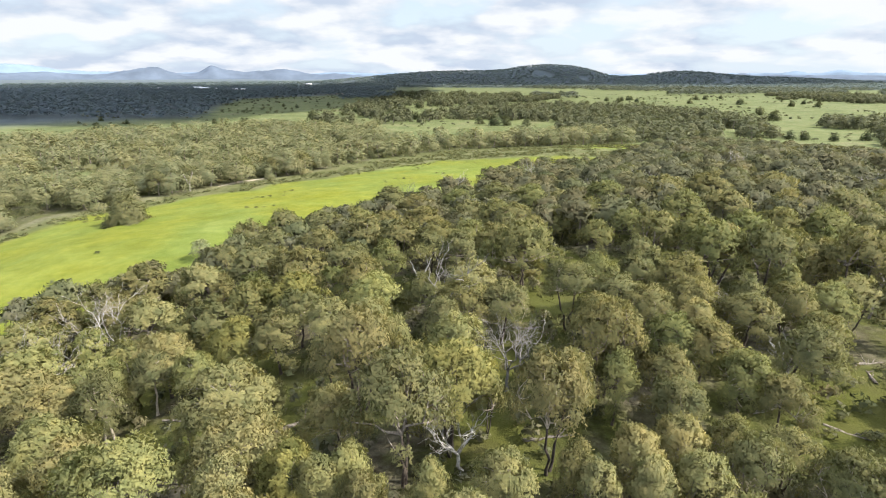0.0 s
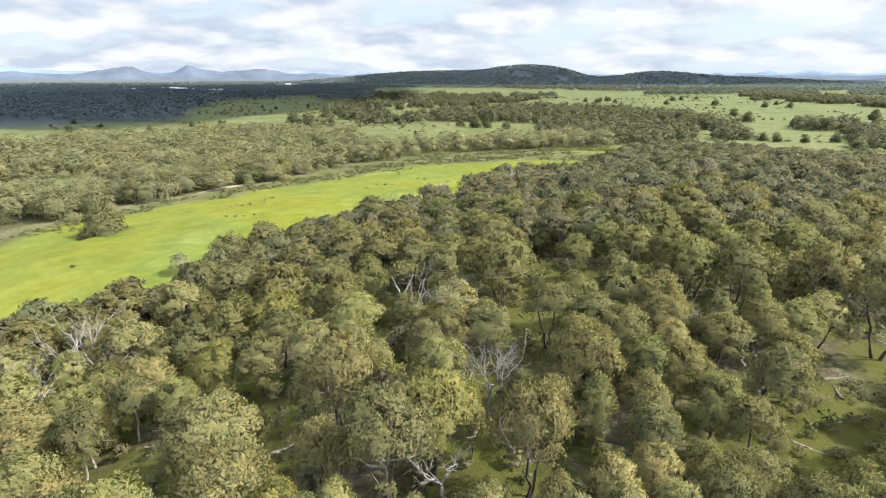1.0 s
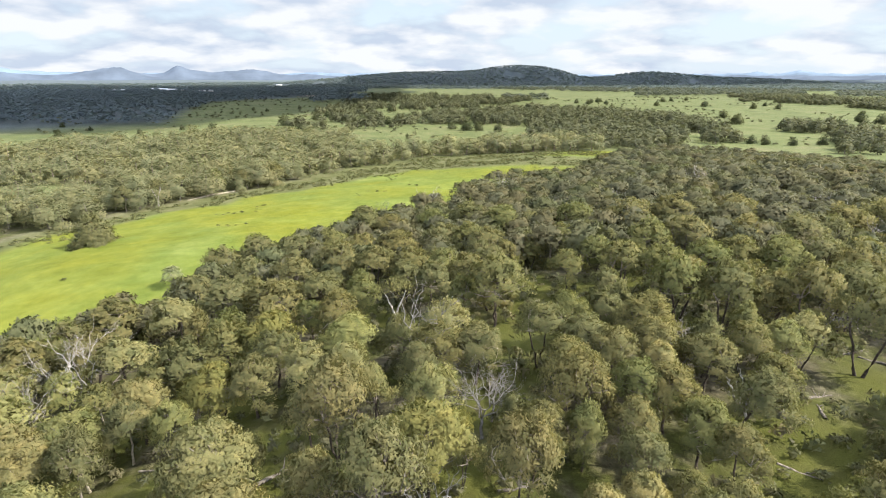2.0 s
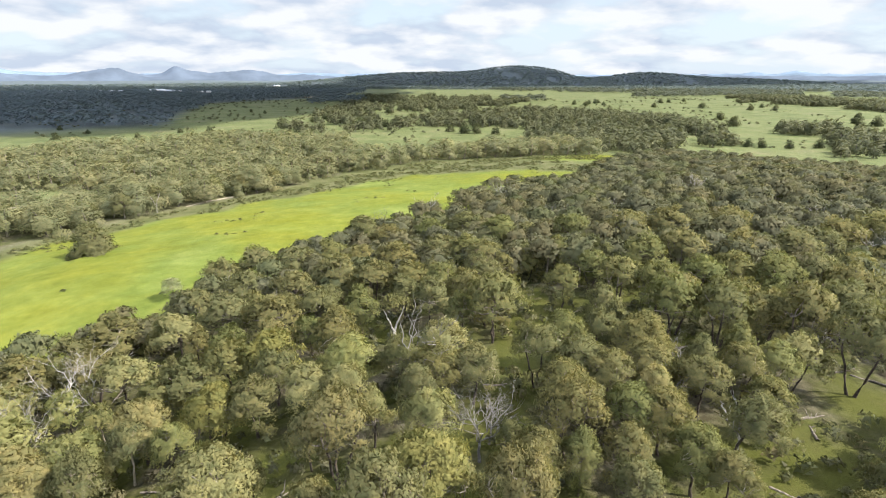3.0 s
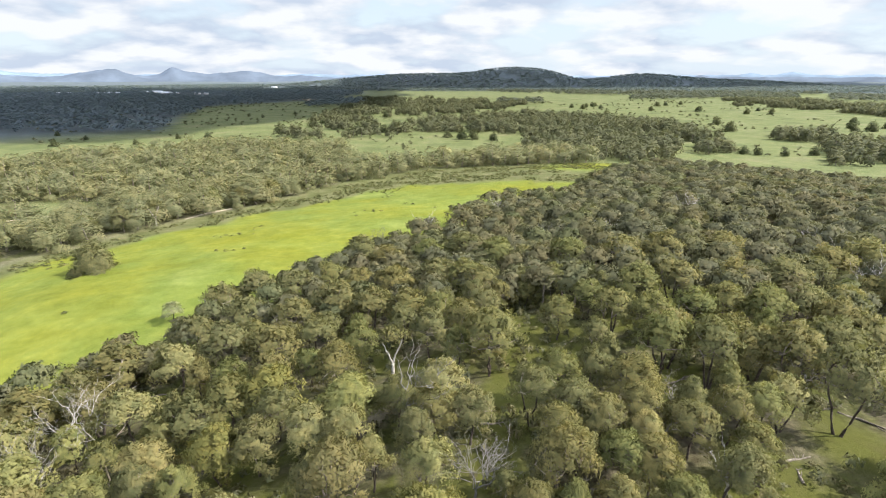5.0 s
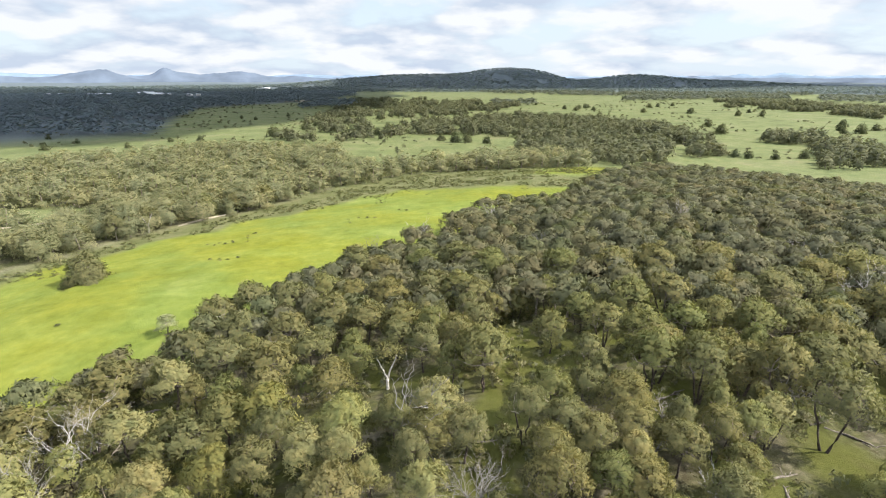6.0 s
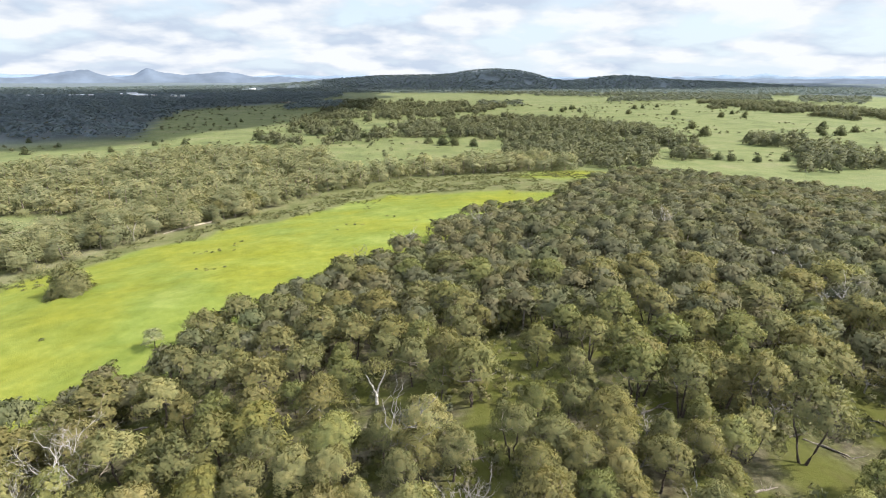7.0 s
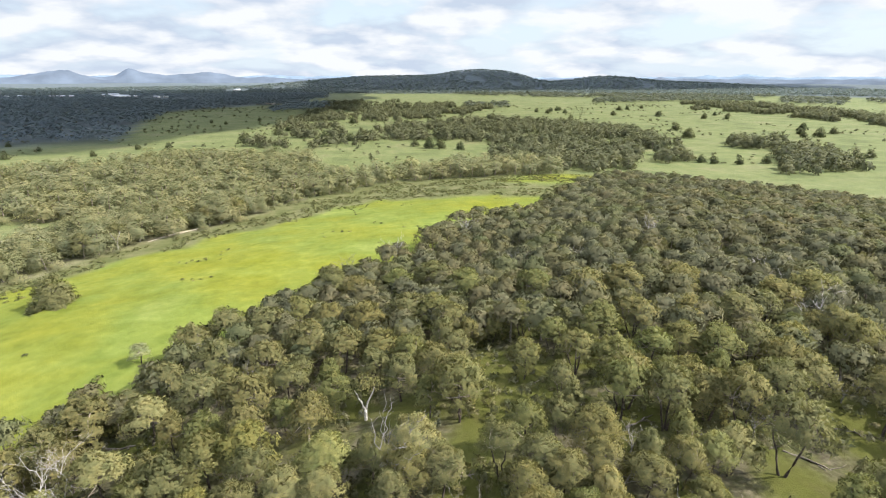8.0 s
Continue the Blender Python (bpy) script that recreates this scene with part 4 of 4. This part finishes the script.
put_dead(-38, 112, 19, 9, 4, M_DEAD_GREY, GREY, levels=4)
put_dead(-30, 104, 29, 8.5, 4, M_DEAD_GREY, GREY, levels=4)
for k, (x, y) in enumerate([(104, 126), (97, 178), (39, 227), (-12, 178), (109, 132), (5, 197), (46, 166), (60, 155), (-47, 123), (1, 66), (104, 105), (100, 112), (-68, 66), (96, 98)]):
    put_dead(x, y, 40 + k, 10 + rng.random() * 2.0, 5, M_DEAD if k % 3 else M_DEAD_GREY, WHITE if k % 3 else GREY, levels=3)


def forked_gum(x, y, size=1.0, turn=6):
    """A white-limbed gum that parts into a V low down."""
    root = tagged(new("forked_gum_tree"), "white-trunked gum parting into a bare V", "tree")
    bm = bmesh.new()
    gen = np.random.default_rng(5)
    tube(bm, [(0, 0, -0.3), (0, 0, 1.2), (0.05, 0, 2.4)], [0.34, 0.28, 0.25], 8)
    part("trunk", mesh_from("trunk", bm, M_DEAD), root)
    for side in (-1, 1):
        bm = bmesh.new()
        tube(bm, wander((0.05, 0, 2.3), (side * 1.9, 0.3 * side, 7.0), gen, 5, 0.05), [0.21, 0.19, 0.17, 0.14, 0.11, 0.06], 7)
        part("limb", mesh_from("limb", bm, M_DEAD), root)
    v, q, soft = sprays([(-2.1, 0, 7.6, 1.7, 1.1), (1.9, 0, 7.8, 1.8, 1.2), (0, 0.4, 8.4, 1.9, 1.2), (-0.2, -0.8, 7.6, 1.3, 0.9)], 700, 0.55, gen)
    me = mesh_of("crown", v, q, soft)
    me.materials.append(M_LEAF)
    part("crown", me, root)
    root.matrix_basis = stand(x, y, turn, (size,) * 3)


for k, (x, y) in enumerate([(49, 63), (60, 68), (84, 76), (33, 58), (71, 74), (38, 66)]):
    put_dead(x, y, 80 + k, 6 + rng.random() * 2.0, 2.6, M_DEAD_GREY, GREY, levels=3)
forked_gum(-4, 88)
forked_gum(-126, 260, 1.35, 40)


def fallen_log(seed, x, y, reach, girth, turn, branches=3):
    """A fallen trunk with the stubs of its boughs."""
    gen = np.random.default_rng(seed)
    root = tagged(new("fallen_log"), "weathered grey fallen log lying in the grass", "log", "fallen timber under the trees")
    bm = bmesh.new()
    tube(bm, wander((-reach / 2, 0, girth * 0.8), (reach / 2, 0, girth * 0.6), gen, 6, 0.03), [girth, girth * 0.95, girth * 0.9, girth * 0.8, girth * 0.65, girth * 0.5, girth * 0.3], 8)
    part("trunk", mesh_from("trunk", bm, M_LOG), root)
    for k in range(branches):
        bm = bmesh.new()
        a = reach * (-0.1 + 0.5 * gen.random())
        tip = (a + reach * 0.25 * gen.random(), gen.normal() * reach * 0.22, 0.2 + gen.random() * reach * 0.2)
        tube(bm, wander((a, 0, girth * 0.6), tip, gen, 4, 0.1), [girth * 0.45, girth * 0.38, girth * 0.3, girth * 0.2, girth * 0.08], 6)
        part("bough", mesh_from("bough", bm, M_LOG), root)
    root.matrix_basis = stand(x, y, turn, sink=0.12)


for k, (x, y, reach, girth, turn) in enumerate([
    (-17, 49, 9, 0.32, 35), (-37, 46, 7, 0.2, 20), (39, 43, 4, 0.18, -40), (66, 62, 8, 0.22, -50), (63, 66, 7, 0.2, 20), (44, 75, 7, 0.22, 25),
    (-52, 97, 9, 0.28, 5), (48, 52, 3, 0.2, 70), (50, 55, 4, 0.2, 10), (113, 135, 9, 0.3, -20), (31, 92, 5, 0.15, 30), (-33, 57, 5, 0.15, 0),
    (10, 42, 5, 0.2, 10), (22, 52, 6, 0.2, 15), (12, 66, 5, 0.18, 0), (79, 68, 6, 0.2, -30),
]):
    fallen_log(60 + k, x, y, reach, girth, turn)


# ---- shrubs, sedge and tussocks ----
SHRUB = []
for k in range(6):
    gen = np.random.default_rng(700 + k)
    rows = [(gen.normal() * 1.6, gen.normal() * 1.6, 3.5 + 3 * gen.random(), 2.2, 3.6) for j in range(5)]
    v, q, soft = sprays(rows, 44, 3.0, gen, corners=3)
    SHRUB.append((v, q, len(q), soft))


def sedge_flat(x, y):
    l, s = along(x, y)
    wet = (s < curve(SEDGE_RIM, l) + 2 + 4 * np.sin(x / 9)) & (s > curve(CREEK_RIM, l) + 6)
    return wet & (l > -60) & (l < 405) & (value_noise(x, y, 9, 81) * 0.6 + value_noise(x, y, 28, 83) * 0.4 > 0.42)


def meadow_edge(x, y):
    l, s = along(x, y)
    low = s - curve(SEDGE_RIM, l)
    return in_meadow(x, y) & (value_noise(x, y, 14, 82) > 0.88 - 0.25 * ease(30, 0, low))


wood("sedge_tussocks", "olive rushes and low scrub on the wet flat", sized(scatter(26000, (-190, 230, 150, 480), sedge_flat, 1.9, 7), 7, (0.4, 1.2), (0.6, 1.6)), SHRUB, M_SEDGE, 17, "sedge")
wood("meadow_tussocks", "scattered dark tussocks in the lush meadow", sized(scatter(5000, (-170, 120, 90, 340), meadow_edge, 3.0, 8), 8, (0.25, 0.7), (0.5, 1.3)), SHRUB, M_SEDGE, 18, "tussock")


def understorey(x, y):
    l, s = along(x, y)
    return (s > curve(WOOD_RIM, l) - 3) & (np.hypot(x, y) < 150) & (value_noise(x, y, 12, 84) > 0.36)


wood("wood_floor_scrub", "sparse olive scrub and seedlings under the gums", sized(scatter(9000, (-90, 130, 20, 150), understorey, 2.2, 9), 9, (0.6, 2.6), (0.5, 1.4)), SHRUB, M_LEAF_WOOD, 19, "scrub")


def pasture_bush(x, y):
    d, b = np.hypot(x, y), bearing(x, y)
    zone = (d > 470) & (d < 1700) & (b > -34) & (b < 50) & ~creek_wood(x, y)
    return zone & (value_noise(x, y, 55, 85) > np.interp(b, [-30, -10, 0, 12, 40], [0.55, 0.44, 0.50, 0.68, 0.62]))


wood("pasture_scrub", "scattered low bushes on the grazing plain", sized(scatter(8000, (-800, 1200, 450, 1700), pasture_bush, 11, 10), 10, (1.2, 4.5), (1.2, 3.2)), SHRUB, M_LEAF_PLAIN, 20, "scrub")


# ---- dirt track on the creek's bank ----
M_TRACK, t, p, place = material("pale_dirt", 0.95, 0.1)
t.links.new(ramp(t, [(0.35, (0.21, 0.178, 0.13)), (0.65, (0.34, 0.295, 0.225))], noised(t, place, 0.5, 5)), p.inputs["Base Color"])


def dirt_track(points, width, label):
    """A worn strip of bare earth that follows the ground."""
    line = np.array([[np.interp(k, range(len(points)), [q[i] for q in points]) for i in (0, 1)] for k in np.linspace(0, len(points) - 1, 40)])
    ahead = unit(np.gradient(line, axis=0))
    side = np.stack([-ahead[:, 1], ahead[:, 0]], -1)
    gen = np.random.default_rng(3)
    half = width * 0.5 * (0.75 + 0.5 * gen.random(len(line)))[:, None] * np.sin(np.linspace(0.15, math.pi - 0.15, len(line)))[:, None] ** 0.5
    rows = [line + side * half * f for f in (-1, -0.4, 0.4, 1)]
    verts = np.concatenate([np.c_[r, land(r[:, 0], r[:, 1]) + lift] for r, lift in zip(rows, (-0.25, 0.28, 0.28, -0.25))])
    n = len(line)
    i = np.arange(3)[:, None] * n + np.arange(n - 1)[None]
    me = mesh_of("dirt_track", verts, np.stack([i, i + 1, i + n + 1, i + n], -1).reshape(-1, 4))
    me.materials.append(M_TRACK)
    return tagged(new("dirt_track", me), label, "track", kind="structure")


dirt_track([(-117, 272), (-108, 284), (-97, 295)], 3, "short pale stretch of bare dirt beside the creek trees")
dirt_track([(-205, 272), (-185, 284), (-165, 294), (-150, 300)], 4, "pale dirt track through the grassy clearing")
dirt_track([(-260, 1660), (-190, 1560), (-140, 1470), (-60, 1400)], 26, "pale earth road across the plain")


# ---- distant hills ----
def distant_hills(name, label, distance, bumps, base, hazed_colour, seed):
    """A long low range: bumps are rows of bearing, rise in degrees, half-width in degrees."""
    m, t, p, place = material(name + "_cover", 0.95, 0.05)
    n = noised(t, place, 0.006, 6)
    # distance haze is painted in: the range's base is a flat bluish tint
    t.links.new(ramp(t, [(0.35, [0.82 * c for c in hazed_colour]), (0.65, [1.15 * c for c in hazed_colour])], n), p.inputs["Base Color"])
    az = np.linspace(-58, 62, 481)
    rise = np.full_like(az, base)
    for b, h, w in bumps:
        rise = rise + h * np.exp(-np.abs((az - b) / w) ** 1.7)
    gen = np.random.default_rng(seed)
    rise = rise + 0.03 * np.interp(az, np.linspace(-58, 62, 160), gen.normal(size=160)) + 0.012 * gen.normal(size=len(az))
    rows = []
    for step, share in enumerate((0.0, 0.35, 0.7, 0.92, 1.0, 0.6)):
        r = distance - 260 + 65 * step
        fold = 1 + 0.10 * np.interp(az, np.linspace(-58, 62, 90), gen.normal(size=90)) * (step in (1, 2, 3))
        top = 67 + distance * np.tan(np.radians(rise))
        z = 4 + (top - 4) * share * fold
        rows.append(np.stack([r * np.sin(np.radians(az)), r * np.cos(np.radians(az)), z], -1))
    grid = np.array(rows)
    k, n = grid.shape[:2]
    i = np.arange(k - 1)[:, None] * n + np.arange(n - 1)[None]
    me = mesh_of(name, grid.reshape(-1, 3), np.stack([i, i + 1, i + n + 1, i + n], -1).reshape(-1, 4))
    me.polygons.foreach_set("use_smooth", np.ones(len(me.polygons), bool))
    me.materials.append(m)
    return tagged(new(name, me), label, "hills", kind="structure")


distant_hills("backdrop_far_range", "far range along the horizon, tinted pale blue for haze", 4880,
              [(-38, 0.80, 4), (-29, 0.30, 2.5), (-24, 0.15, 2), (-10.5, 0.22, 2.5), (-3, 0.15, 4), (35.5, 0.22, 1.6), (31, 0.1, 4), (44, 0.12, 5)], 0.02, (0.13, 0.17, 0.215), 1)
distant_hills("backdrop_blue_hills", "hills with one steep cone, tinted blue-grey for haze", 4700,
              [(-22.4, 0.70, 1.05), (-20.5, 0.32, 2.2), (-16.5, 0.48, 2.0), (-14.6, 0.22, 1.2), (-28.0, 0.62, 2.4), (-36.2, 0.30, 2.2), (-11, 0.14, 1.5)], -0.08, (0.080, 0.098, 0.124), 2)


# ---- farm and town buildings far away ----
M_WALL, t, p, place = material("painted_wall", 0.7)
t.links.new(ramp(t, [(0.3, (0.55, 0.52, 0.47)), (0.7, (0.68, 0.65, 0.6))], noised(t, place, 0.4)), p.inputs["Base Color"])
M_ROOF, t, p, place = material("pale_metal_roof", 0.4, 0.5)
t.links.new(ramp(t, [(0.3, (0.50, 0.51, 0.53)), (0.7, (0.72, 0.73, 0.75))], noised(t, place, 0.5)), p.inputs["Base Color"])
M_GLASS, t, p, place = material("dark_window_glass", 0.1, 0.5)
p.inputs["Base Color"].default_value = (0.02, 0.025, 0.03, 1)


def block(bm, x0, x1, y0, y1, z0, z1):
    m = bmesh.ops.create_cube(bm, size=1)["verts"]
    for v in m:
        v.co = Vector(((x0, x1)[v.co.x > 0], (y0, y1)[v.co.y > 0], (z0, z1)[v.co.z > 0]))


def farm_house(x, y, length, width, turn):
    root = tagged(new("farm_building"), "low pale-roofed building among the trees", "building", "buildings on the plain")
    wall = bmesh.new()
    block(wall, -length / 2, length / 2, -width / 2, width / 2, -0.5, 4)
    part("wall", mesh_from("wall", wall, M_WALL), root)
    roof = bmesh.new()
    a, b = length / 2 + 0.6, width / 2 + 0.6
    vs = [roof.verts.new(c) for c in ((-a, -b, 3.9), (a, -b, 3.9), (a, b, 3.9), (-a, b, 3.9), (-a, 0, 3.9 + width * 0.22), (a, 0, 3.9 + width * 0.22))]
    for f in ((0, 1, 5, 4), (2, 3, 4, 5), (0, 4, 3), (1, 2, 5), (0, 3, 2, 1)):
        roof.faces.new([vs[i] for i in f])
    part("roof", mesh_from("roof", roof, M_ROOF), root)
    for side in (-1, 1):
        win = bmesh.new()
        block(win, side * length * 0.25 - 1.2, side * length * 0.25 + 1.2, -width / 2 - 0.05, -width / 2 + 0.05, 1.2, 2.6)
        part("window", mesh_from("window", win, M_GLASS), root)
    root.matrix_basis = stand(x, y, turn, sink=0)


for k, (x, y, length, width) in enumerate([
    (-948, 2207, 62, 30), (-905, 2225, 36, 18), (-980, 2240, 40, 20), (-1180, 2230, 44, 20), (-1150, 2250, 26, 14), (-1210, 2225, 30, 16), (-1330, 2240, 34, 18),
    (-1370, 2230, 26, 14), (-1090, 2450, 56, 24), (-1125, 2440, 30, 16), (-820, 2180, 30, 14), (-790, 2190, 22, 12), (-700, 2900, 40, 20), (-1020, 2230, 28, 14),
]):
    farm_house(x, y, 0.72 * length, 0.8 * width, -20 + 11 * (k % 5))


def earth_heap(x, y, length, turn):
    """A long low heap of pale spoil."""
    gen = np.random.default_rng(int(x * 7 + y) % 1000)
    bm = bmesh.new()
    tube(bm, wander((-length / 2, 0, -1), (length / 2, 0, -1), gen, 8, 0.06), [1.0, 4.5, 5.5, 5, 6, 5.2, 5.5, 4, 1.0], 9)
    root = tagged(new("earth_heap", mesh_from("earth_heap", bm, M_PALE)), "long pale heap of bare earth on the plain", "earth heap", "spoil heaps")
    root.matrix_basis = stand(x, y, turn, sink=0)


for x, y, length, turn in [(-190, 1560, 60, -30), (-140, 1470, 50, -20), (-340, 1660, 40, 70), (-318, 1690, 46, 60), (-300, 1640, 36, 75)]:
    earth_heap(x, y, length, turn)


# ---- the cumulus clouds that shade the woods on the far plain ----
def cumulus(x, y, z, length, width, height, turn, seed):
    gen = np.random.default_rng(seed)
    bm = bmesh.new()
    bmesh.ops.create_icosphere(bm, subdivisions=5, radius=1)
    for v in bm.verts:
        n = v.co.normalized()
        n = n / (n.x ** 4 + n.y ** 4 + n.z ** 4) ** 0.25
        puff = 1 + 0.12 * noise.noise(n * 2.1 + Vector((seed, 0, 0))) + 0.12 * noise.noise(n * 5.0) + 0.05 * noise.noise(n * 11.0)
        v.co = Vector((n.x * length * puff, n.y * width * puff, n.z * height * puff * (1.0 if n.z > 0 else 0.25)))
    m, t, p, place = material("cloud_white", 1.0, 0.0)
    t.links.new(ramp(t, [(0.3, (0.8, 0.8, 0.82)), (0.7, (0.9, 0.9, 0.9))], noised(t, place, 0.01)), p.inputs["Base Color"])
    ob = tagged(new("backdrop_cloud", mesh_from("cloud", bm, m)), "broad flat-bottomed white cumulus cloud over the plain", "cloud", kind="structure")
    ob.matrix_basis = pose(x, y, z, 0, 0, turn)
    return ob


cumulus(-110, 1583, 900, 1075, 960, 150, 84, 3)
cumulus(2700, 2890, 1400, 1500, 430, 140, 4, 8)
